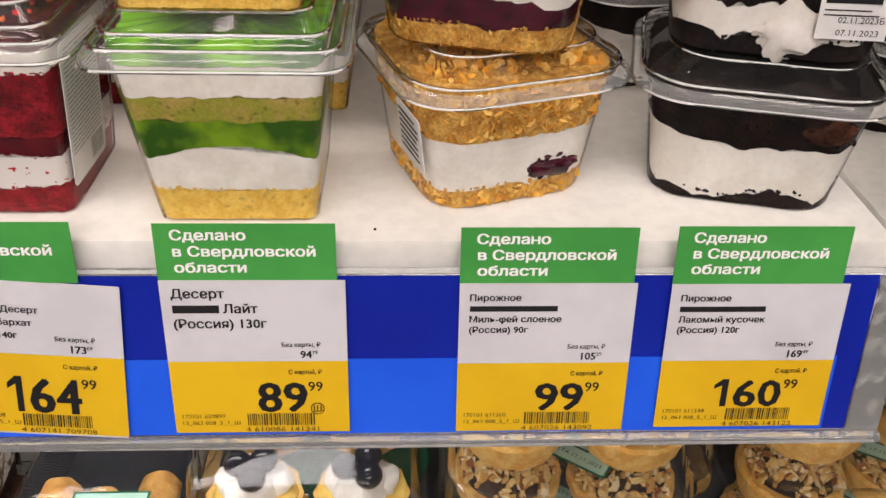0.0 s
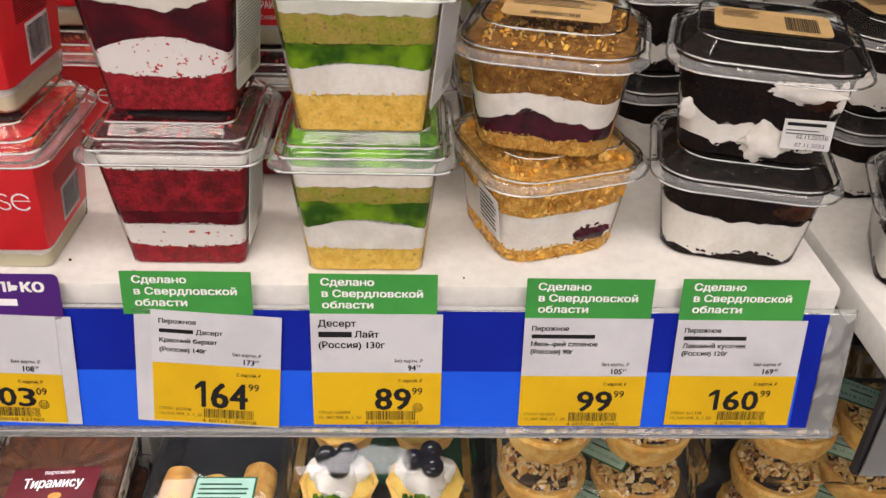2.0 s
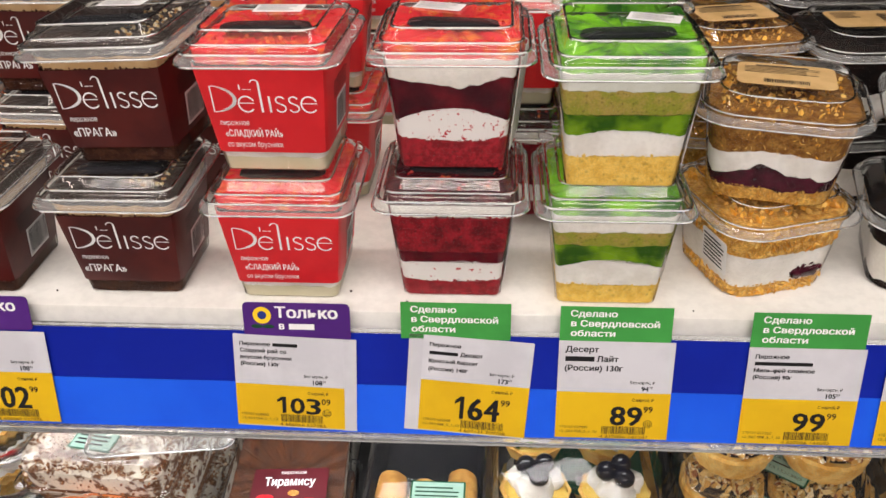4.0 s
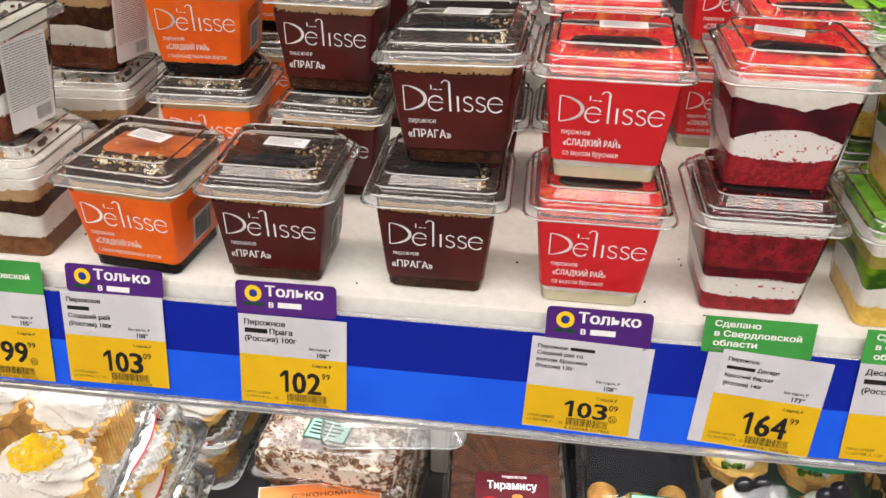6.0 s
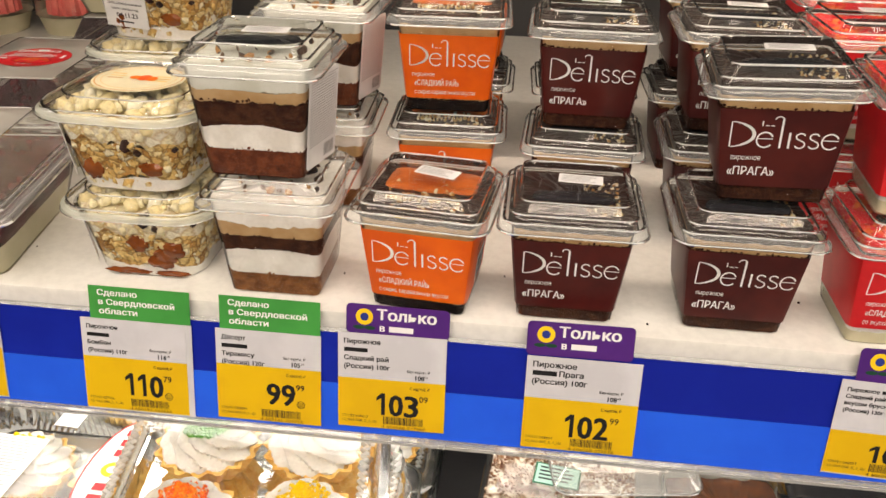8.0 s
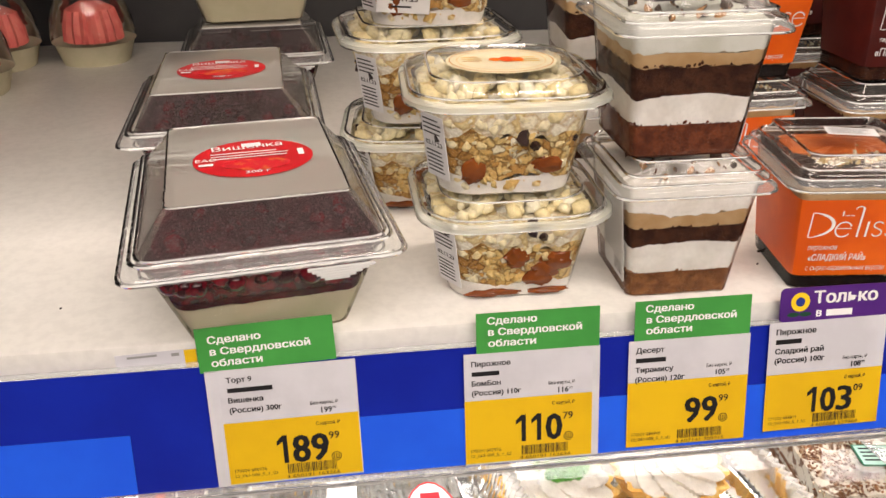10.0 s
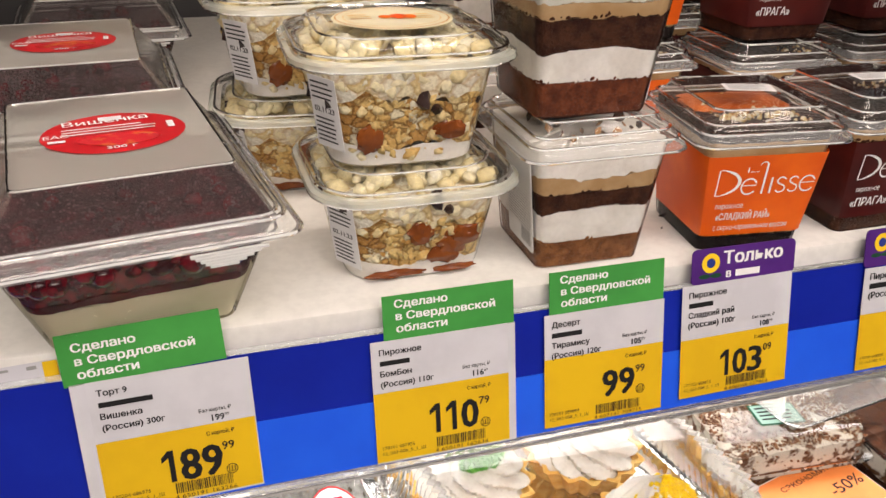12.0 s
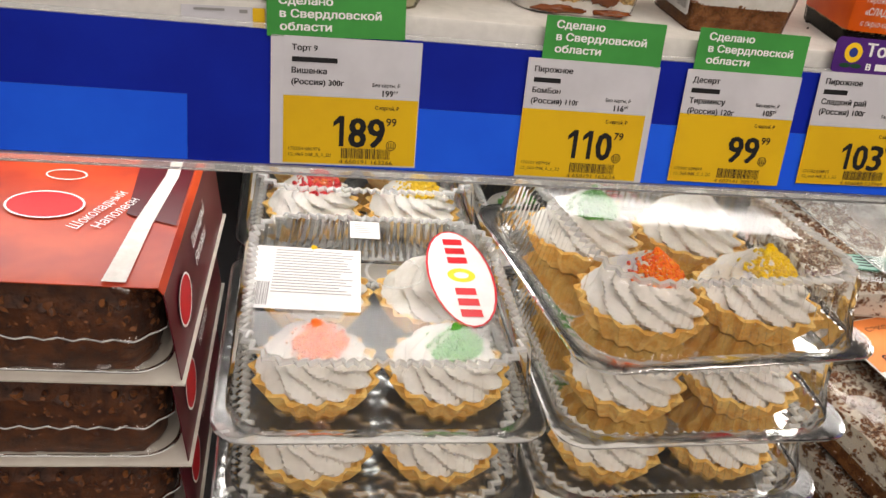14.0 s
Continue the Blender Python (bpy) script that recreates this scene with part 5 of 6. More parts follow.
def bombon(m, second=False, dated=False):
    t = thing("dessert_cup", m, "crumbled nut and white cream dessert in a clear cup", "dessert", "nut crumble cups")
    w0, w1, h = 0.066, 0.082, 0.050
    round_shell(t, w0, w1, h, 0.0600, r0=0.018, lidw=0.099, edge="plastic_milky")
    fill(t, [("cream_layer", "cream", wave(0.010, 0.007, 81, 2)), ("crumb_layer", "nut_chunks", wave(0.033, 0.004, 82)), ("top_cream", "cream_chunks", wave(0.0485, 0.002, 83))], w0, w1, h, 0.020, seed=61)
    lo = 0.004 if second else 0.012
    part("nut_crumble", bits(wall_spots(330, w0, w1, h, 0.020, lo, 0.034, 23, sink=0.0033), 0.0032, 0.85, 25), "nuts", t)
    part("white_crumble", bits(wall_spots(120, w0, w1, h, 0.020, 0.030, 0.048, 26, sink=0.0042) + top_spots(130, 0.066, 0.0495, 27, up=0.004), 0.0046, 0.85, 28), "white_bits", t)
    part("fine_crumble", bits(wall_spots(90, w0, w1, h, 0.020, lo, 0.042, 33, sink=0.0015), 0.0012, 0.8, 35), "nuts", t)
    part("chocolate_crumble", bits(wall_spots(20, w0, w1, h, 0.020, 0.026 if second else 0.038, 0.034 if second else 0.047, 29, sink=0.0020), 0.0044, 0.7, 30), "choc_glaze_bits", t)
    pools = [(0.020, 0.0235, 0.0078, 0.0058), (0.0145, 0.0185, 0.0070, 0.0056), (0.0105, 0.0125, 0.0075, 0.0054), (-0.001, 0.0270, 0.0062, 0.0060), (-0.012, 0.0035, 0.014, 0.0022), (0.016, 0.0035, 0.010, 0.0018)] if not second else [(0.0175, 0.017, 0.0070, 0.0045), (-0.0175, 0.014, 0.0055, 0.0075)]
    mm = pose(0, -w0 / 2 + 0.0001, 0) @ Matrix.Rotation(radians(90 + math.degrees(math.atan((w1 - w0) / 2 / h))), 4, "X")
    for x, z, rx, rz in pools:
        bm = bmesh.new()
        g = bmesh.ops.create_uvsphere(bm, u_segments=18, v_segments=10, radius=1)
        for v in bm.verts:
            v.co *= 1 + 0.5 * noise.noise(v.co * 1.9 + Vector((x * 300, z * 300, 0)))
        bmesh.ops.transform(bm, matrix=mm @ Matrix.Translation((x, z, -0.0008)) @ Matrix.Diagonal((rx, rz, 0.0020, 1)), verts=g["verts"])
        part("caramel_pool", bm, "caramel", t, "brown caramel pool")
    ms = pose(-0.0326, -0.0274, 0.009, 0, 0, -58) @ Matrix.Rotation(radians(98), 4, "X")
    bm = slab(-0.0085, 0.0085, 0, 0.034, 0, 0.0003)
    bmesh.ops.transform(bm, matrix=ms, verts=bm.verts)
    lb = part("side_label", bm, "paper_clean", t, "white printed side label")
    part("print", Print().lines(-0.007, 0.031, 0.014, 4, 0.0024, 0.0008).text("02.11.23", -0.0065, 0.0175, 0.0036, 0.026, 0.0125).lines(-0.007, 0.0140, 0.014, 6, 0.0022, 0.0008, 4).mesh(ms @ pose(0, 0, 0.0005)), "ink", lb, "", False)
    if dated:
        md = pose(-0.029, -(w0 + (w1 - w0) * 0.010 / h) / 2 - 0.0006, 0.010) @ Matrix.Rotation(radians(99), 4, "X") @ pose(0, 0, 0, 0, 0, -4)
        bm = slab(0, 0.0300, 0, 0.0330, 0, 0.0003)
        bmesh.ops.transform(bm, matrix=md, verts=bm.verts)
        dl = part("date_label", bm, "paper_clean", t, "white date label")
        pr = Print().text("02.11.23", 0.008, 0.0225, 0.0048, 0.026, 0.0150).text("04.11.23", 0.008, 0.0075, 0.0048, 0.026, 0.0150)
        pr.text("Дата размораживания", 0.003, 0.0170, 0.0026, 0.012, 0.0240).text("число месяц год", 0.005, 0.0130, 0.0026, 0.012, 0.0190).lines(0.007, 0.0285, 0.018, 1, 0.003, 0.0011).lines(0.008, 0.0035, 0.014, 1, 0.003, 0.0011)
        part("print", pr.mesh(md @ pose(0, 0, 0.0005)), "ink", dl, "", False)
    if second:
        part("sticker", Print().disc(0, 0, 0.0270, 0.0245).mesh(pose(0, 0, 0.0604)), "cream_sticker", t, "oval cream sticker", False)
        part("sticker_ring", Print().ring(0, 0, 0.0257, 0.0232, 0.0006).ring(0, 0, 0.0220, 0.0195, 0.0004).lines(-0.019, 0.006, 0.010, 3, 0.004, 0.0012).lines(0.009, 0.004, 0.010, 3, 0.004, 0.0012).mesh(pose(0, 0, 0.0607)), "flakes", t, "", False)
        part("sticker_print", Print().disc(0.003, 0.001, 0.004, 0.005).disc(0.008, 0.0, 0.003, 0.004).disc(-0.003, 0.001, 0.003, 0.003).mesh(pose(0, 0, 0.0608)), "orange_spr", t, "", False)
    return t


bo = bombon(pose(-0.7380, 0.3500, SHELF) @ Matrix.Diagonal((1.09, 1.09, 1.0, 1)))
bo2 = bombon(pose(-0.7420, 0.3530, SHELF + 0.0610, 0, 0, -2) @ Matrix.Diagonal((1.10, 1.10, 1.04, 1)), True)
for z, src, yaw, tall in ((SHELF, bo, -5, 1.0), (SHELF + 0.0610, bo2, 4, 1.04)):
    copy_thing(src, pose(-0.770, 0.482, z, 0, 0, yaw) @ Matrix.Diagonal((1.09, 1.09, tall, 1)))
bombon(pose(-0.7680, 0.4760, SHELF + 0.1245, 0, 0, -6) @ Matrix.Diagonal((1.09, 1.09, 1.0, 1)), True, True)


# rectangular cherry mousse cakes
def tub(rows, cap0=False, cap1=False, n=5, side=1):
    """A rounded rectangular shell from rows (width, depth, corner radius, z, shift in depth)."""
    return loft([[(x, y + dy, z) for x, y in outline(w, d, r, n, side)] for w, d, r, z, dy in rows], cap0, cap1)


def ridge(w, d, r, z, dy, t):
    """A thin rounded ring round a rectangle."""
    return tub([(w + 2 * t * p, d + 2 * t * p, r, z + 0.75 * t * q, dy) for p, q in ((-1, 0), (-0.3, 1), (0.7, 1), (1, 0), (0.7, -1), (-0.3, -1), (-1, 0))], n=6)


def cherry_cake(m):
    t = thing("cake_box", m, "cherry mousse cake in a misted clear box", "cake", "cherry mousse cakes")
    h, top = 0.0545, 0.0855
    w0, d0, w1, d1 = 0.082, 0.118, 0.114, 0.150
    part("tray", tub([(w0, d0, 0.008, 0.0005, 0), (w1, d1, 0.010, h, -0.007), (w1 + 0.004, d1 + 0.004, 0.011, h + 0.0004, -0.007)], True), "plastic_cup", t, "clear plastic tray")
    part("lid_rim", tub([(0.1325, 0.1675, 0.010, h - 0.0030, -0.007), (0.1340, 0.1690, 0.010, h - 0.0010, -0.007), (0.1320, 0.1670, 0.010, h + 0.0010, -0.007), (0.1230, 0.1580, 0.009, h + 0.0014, -0.008), (0.1215, 0.1565, 0.009, h + 0.0052, -0.008), (0.1165, 0.1510, 0.009, h + 0.0056, -0.009)]), "plastic_edge", t, "clear lid rim")
    for w, d, z, dy, th in ((0.1332, 0.1682, h - 0.0012, -0.007, 0.0013), (0.1220, 0.1570, h + 0.0050, -0.008, 0.0010), (0.1165, 0.1510, h + 0.0064, -0.009, 0.0009), (w1 + 0.002, d1 + 0.002, h - 0.004, -0.007, 0.0007)):
        part("rim_bead", ridge(w, d, 0.010, z, dy, th), "plastic_glint_bead", t, "clear rim ridge whitened for its highlights")
    part("top_bead", ridge(0.0835, 0.1155, 0.004, top - 0.0002, -0.0255, 0.0006), "plastic_glint_bead", t, "clear lid edge whitened for its highlights")
    for nm, mt, front in (("lid_slope", "plastic_dark_fog", True), ("lid_side", "plastic_side", False)):
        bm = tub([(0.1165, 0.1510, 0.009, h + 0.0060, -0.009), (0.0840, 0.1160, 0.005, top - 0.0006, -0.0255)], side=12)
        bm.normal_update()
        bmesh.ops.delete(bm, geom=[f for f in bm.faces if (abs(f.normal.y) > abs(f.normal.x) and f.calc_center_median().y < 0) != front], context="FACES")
        slope = part(nm, bm, mt, t, "lid slope beaded with droplets, mist darkened for shade behind" if front else "clear sloping lid side")
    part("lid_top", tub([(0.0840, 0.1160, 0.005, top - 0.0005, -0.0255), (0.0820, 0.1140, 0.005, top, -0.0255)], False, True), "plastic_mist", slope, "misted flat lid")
    tab = bmesh.new()
    for i in range(5):
        box(tab, 0.018 + 0.0020 * i, 0.050 - 0.0030 * i, -0.0925 + 0.0009 * i, -0.0910 + 0.0009 * i, h - 0.0046 - 0.0018 * i, h - 0.0034 - 0.0018 * i)
    part("pull_tab", tab, "plastic_glint_bead", t, "ribbed pull tab")
    edge = outline(1, 1, 0.08, 5, 30)

    def block(lo, hi, inset):
        rings = []
        for f in (0.0, 0.05, 0.5, 0.95, 1.0):
            ring = []
            for x, y in edge:
                z = lo(x, y) + (hi(x, y) - lo(x, y)) * f
                k = z / h
                ring.append((x * (w0 + (w1 - w0) * k - inset), y * (d0 + (d1 - d0) * k - inset) - 0.007 * k, z))
            rings.append(ring)
        return loft(rings, True, True)

    floor_ = wave(0.0012, 0, 0)
    mid, seam, high = wave(0.0245, 0.0008, 91), wave(0.0290, 0.0025, 93, 4), wave(0.0490, 0.0015, 92)
    part("mousse", block(floor_, mid, 0.003), "muss", t, "pale cream mousse")
    part("jelly_layer", block(mid, seam, 0.003), "red_jelly", t, "dark red jelly seam")
    part("cherry_layer", block(seam, high, 0.0036), "cherry", t, "dark cherry filling")
    rnd = random.Random(4)
    ball = bmesh.new()
    bmesh.ops.create_uvsphere(ball, u_segments=12, v_segments=8, radius=0.0062)
    first = part("cherry", ball, "cherry", t)
    first.location = (-0.045, -0.0740, 0.044)
    for i in range(1, 36):
        c = new("cherry", first.data)
        c.parent = t
        c.location = (-0.045 + 0.0900 * i / 15, -0.0735 + rnd.uniform(-0.001, 0.004), 0.0440 + rnd.uniform(-0.004, 0.003)) if i < 16 else (rnd.uniform(-0.047, 0.047), rnd.uniform(-0.066, 0.055), 0.0495)
        c.scale = [rnd.uniform(0.75, 1.15)] * 3
    lift = pose(0, -0.010, top + 0.0006)
    st = part("sticker", Print().disc(0.001, -0.0190, 0.0300, 0.0270).mesh(lift), "lab_red", t, "oval red sticker", False)
    part("lettering", Print().text("Вишенка", -0.019, -0.0075, 0.0095, 0.012, 0.036, 0, 3).text("300 г", -0.004, -0.0425, 0.0050, 0.012, 0.012).lines(-0.020, -0.0125, 0.040, 3, 0.0036, 0.0012).text("ЕАС", -0.0275, -0.0215, 0.0055, 0.012, 0.010).bar(0.0235, -0.022, 0.0265, -0.013).bar(-0.026, -0.0275, -0.019, -0.0245).bar(-0.004, -0.0035, 0.006, -0.0010 + 0.003).mesh(pose(0, -0.010, top + 0.0012)), "ink_white", st, "", False)
    part("print", Print().disc(0.004, -0.030, 0.015, 0.008).disc(-0.006, -0.028, 0.009, 0.006).mesh(pose(0, -0.010, top + 0.0009)), "red_top", st, "", False)
    return t


ck = cherry_cake(pose(-0.8790, 0.3530, SHELF, 0, 0, 8))
copy_thing(ck, pose(-0.9120, 0.5360, SHELF, 0, 0, 4))
copy_thing(ck, pose(-0.9050, 0.7350, SHELF, 0, 0, 4))
copy_thing(ck, pose(-0.9030, 0.7160, SHELF + 0.0880, 0, 0, 6))


def pink_dessert(m):
    t = thing("dessert_dome", m, "pink mousse dessert under a ribbed clear dome", "dessert", "pink mousse domes")
    part("base", shell([(0.07, 0.03, 0), (0.085, 0.04, 0.022), (0.090, 0.043, 0.024)], 1, True, False, 8), "muss", t, "pale base")
    bm = loft([[(x * (1 + 0.05 * (1 if i % 2 else -1)), y * (1 + 0.05 * (1 if i % 2 else -1)), z) for i, (x, y) in enumerate(outline(w, w, w * 0.48, 8))] for w, z in ((0.062, 0.0242), (0.060, 0.04), (0.05, 0.058), (0.02, 0.066))], True, True)
    part("mousse", bm, "pink", t)
    part("dome", shell([(0.092, 0.044, 0.024), (0.090, 0.043, 0.030), (0.086, 0.041, 0.050), (0.07, 0.034, 0.072), (0.03, 0.014, 0.078)], 1, False, True, 8, (1, 0.0008, 0.028, 0.06)), "plastic", t, "ribbed clear dome")
    return t


pk = pink_dessert(pose(-1.100, 0.915, SHELF))
copy_thing(pk, pose(-1.195, 0.790, SHELF))
copy_thing(pk, pose(-1.150, 0.905, SHELF + 0.0785))
copy_thing(pk, pose(-1.200, 0.900, SHELF))


# lower shelf: boxes with four cream tartlets
LOW = 0.969


def tartlet(parent, x, y, z, sprinkle, seed, part_level=True):
    n, rnd = 72, random.Random(seed)
    rings = []
    for k, (r, h) in enumerate(((0.024, 0.0), (0.029, 0.006), (0.0365, 0.019), (0.0335, 0.0195), (0.0315, 0.0165))):
        rings.append([(x + r * (1 + 0.075 * math.cos(16 * a) * (1 if k < 4 else 0.3)) * math.cos(a), y + r * (1 + 0.075 * math.cos(16 * a) * (1 if k < 4 else 0.3)) * math.sin(a), z + h) for a in (2 * math.pi * i / n for i in range(n))])
    sh = part("tartlet", loft(rings, True, True), "tart", parent, "golden pastry tartlet")
    rings = []
    lean = (rnd.uniform(-0.003, 0.003), rnd.uniform(-0.003, 0.003))
    for k in range(23):
        f = k / 22
        r = 0.0285 * (1 - f ** 1.8) * (1 + 0.07 * math.sin(f * 16)) + 0.0012
        h = 0.0168 + 0.0335 * f
        rings.append([(x + lean[0] * f + r * (0.90 + 0.22 * abs(math.sin(5 * (a + 2.6 * f)))) * math.cos(a), y + lean[1] * f + r * (0.90 + 0.22 * abs(math.sin(5 * (a + 2.6 * f)))) * math.sin(a), z + h) for a in (2 * math.pi * i / n for i in range(n))])
    part("cream_swirl", loft(rings, False, True), "cream", sh, "piped white cream")
    if sprinkle:
        spots = []
        for _ in range(760):
            a, f = rnd.gauss(-1.2, 0.85), min(1.0, rnd.uniform(0.62, 1.15))
            r = 0.0285 * (1 - f ** 1.8) * rnd.uniform(1.02, 1.14)
            spots.append((x + lean[0] * f + r * math.cos(a), y + lean[1] * f + r * math.sin(a), z + 0.0168 + 0.0340 * f))
        part("sprinkle_coating", bits(spots, 0.0015, 1.0, seed), sprinkle, sh, "coloured sprinkles")


def tartlet_box(m, sprinkles, seed, oval=True, label=False):
    t = thing("tartlet_box", m, "clear ribbed box with four cream tartlets", "pastry box", "tartlet boxes")
    part("tray", shell([(0.160, 0.022, 0.0006), (0.166, 0.024, 0.004), (0.170, 0.026, 0.012), (0.186, 0.020, 0.0126), (0.190, 0.020, 0.0118), (0.190, 0.020, 0.0108)], 1, True), "plastic_tray_sheen", t, "clear tray with flange")
    lid = part("lid", shell([(0.188, 0.020, 0.0134), (0.176, 0.026, 0.0138), (0.174, 0.028, 0.017), (0.168, 0.030, 0.034), (0.165, 0.030, 0.0490), (0.160, 0.030, 0.0530), (0.153, 0.028, 0.0535), (0.150, 0.026, 0.0515)], 1, False, True, 19, (1, 0.0010, 0.016, 0.0532), 88), "plastic_lid", t, "ribbed clear lid")
    part("ribbed_edge", shell([(0.1605, 0.030, 0.0526), (0.1595, 0.029, 0.0548), (0.1560, 0.028, 0.0556), (0.1535, 0.027, 0.0548), (0.1525, 0.027, 0.0528)], 1, False, False, 19, (1, 0.0017, 0.05, 0.06), 64), "plastic_tray_sheen", lid, "beaded lid edge")
    for i, (x, y) in enumerate(((-0.038, -0.040), (0.040, -0.040), (-0.038, 0.038), (0.040, 0.038))):
        tartlet(t, x, y, 0.0012, sprinkles[i], seed + i)
    if oval:
        mm = pose(0.052, 0.012, 0.0521, 0, 0, 0)
        lb = part("oval_sticker", Print().disc(0, 0, 0.0212, 0.0550).mesh(mm), "paper_clean", t, "white oval sticker with red edge", False)
        part("sticker_edge", Print().ring(0, 0, 0.0215, 0.0553, 0.0014).mesh(mm @ pose(0, 0, 0.0002)), "logo_red", lb, "", False)
        for k in range(3):
            for y0 in (0.014, -0.045):
                part("sticker_bar", Print().bar(-0.006, y0 + k * 0.0115, 0.007, y0 + 0.0075 + k * 0.0115).mesh(mm @ pose(0, 0, 0.0003)), "logo_red", lb, "red printed bar", False)
        part("sticker_ring", Print().ring(0.0005, 0.0, 0.009, 0.008, 0.0042).mesh(mm @ pose(0, 0, 0.0003)), "sun_yellow", lb, "yellow ring", False)
    if label:
        mm = pose(-0.045, 0.004, 0.0525, 0, 0, -3)
        bm = slab(-0.033, 0.033, -0.034, 0.034, 0, 0.0003)
        bmesh.ops.transform(bm, matrix=mm, verts=bm.verts)
        lb = part("paper_label", bm, "paper_clean", t, "white printed label")
        part("print", Print().lines(-0.020, 0.029, 0.050, 16, 0.0031, 0.0009).barcode(-0.030, -0.031, 0.009, 0.024).mesh(mm @ pose(0, 0, 0.0005)), "ink_grey", lb, "", False)
        mm = pose(-0.006, 0.064, 0.0525, 0, 0, -2)
        bm = slab(-0.010, 0.010, -0.011, 0.011, 0, 0.0003)
        bmesh.ops.transform(bm, matrix=mm, verts=bm.verts)
        lb = part("date_sticker", bm, "paper_clean", t, "small white date sticker")
        part("print", Print().lines(-0.007, 0.006, 0.012, 5, 0.0025, 0.0007).mesh(mm @ pose(0, 0, 0.0005)), "ink_grey", lb, "", False)
        part("lid_dimple", Print().ring(0, 0, 0.019, 0.019, 0.0022).mesh(pose(0.010, 0.014, 0.0520)), "plastic_edge", t, "round dimple", False)
    return t


bx1 = tartlet_box(pose(-0.8375, 0.2890, 1.0700), ("orange_spr", "green_spr", "yellow_spr", None), 100, True, True)
bx0 = tartlet_box(pose(-0.8385, 0.2820, LOW + 0.051, 0, 0, 1), ("red_top", "yellow_spr", "green_spr", "orange_spr"), 110)
bx3 = tartlet_box(pose(-0.6500, 0.2850, 1.0710, 0, 0, 2), ("yellow_spr", "red_top", "green_spr", "orange_spr"), 120)
bx2 = tartlet_box(pose(-0.6660, 0.2740, 1.1335, -2, 2, 8), ("orange_spr", "yellow_spr", "green_spr", None), 130, False)
for x, y, z, src in ((-0.8385, 0.2820, LOW + 0.001, bx3), (-0.6500, 0.2850, LOW + 0.001, bx0), (-0.6500, 0.2850, LOW + 0.051, bx0), (-0.8385, 0.4850, LOW + 0.001, bx0), (-0.8385, 0.4850, LOW + 0.051, bx3), (-0.8385, 0.4850, LOW + 0.102, bx0), (-0.6500, 0.4900, LOW + 0.001, bx3), (-0.6500, 0.4900, LOW + 0.051, bx3)):
    copy_thing(src, pose(x, y, z, 0, 0, random.uniform(-2, 2)))


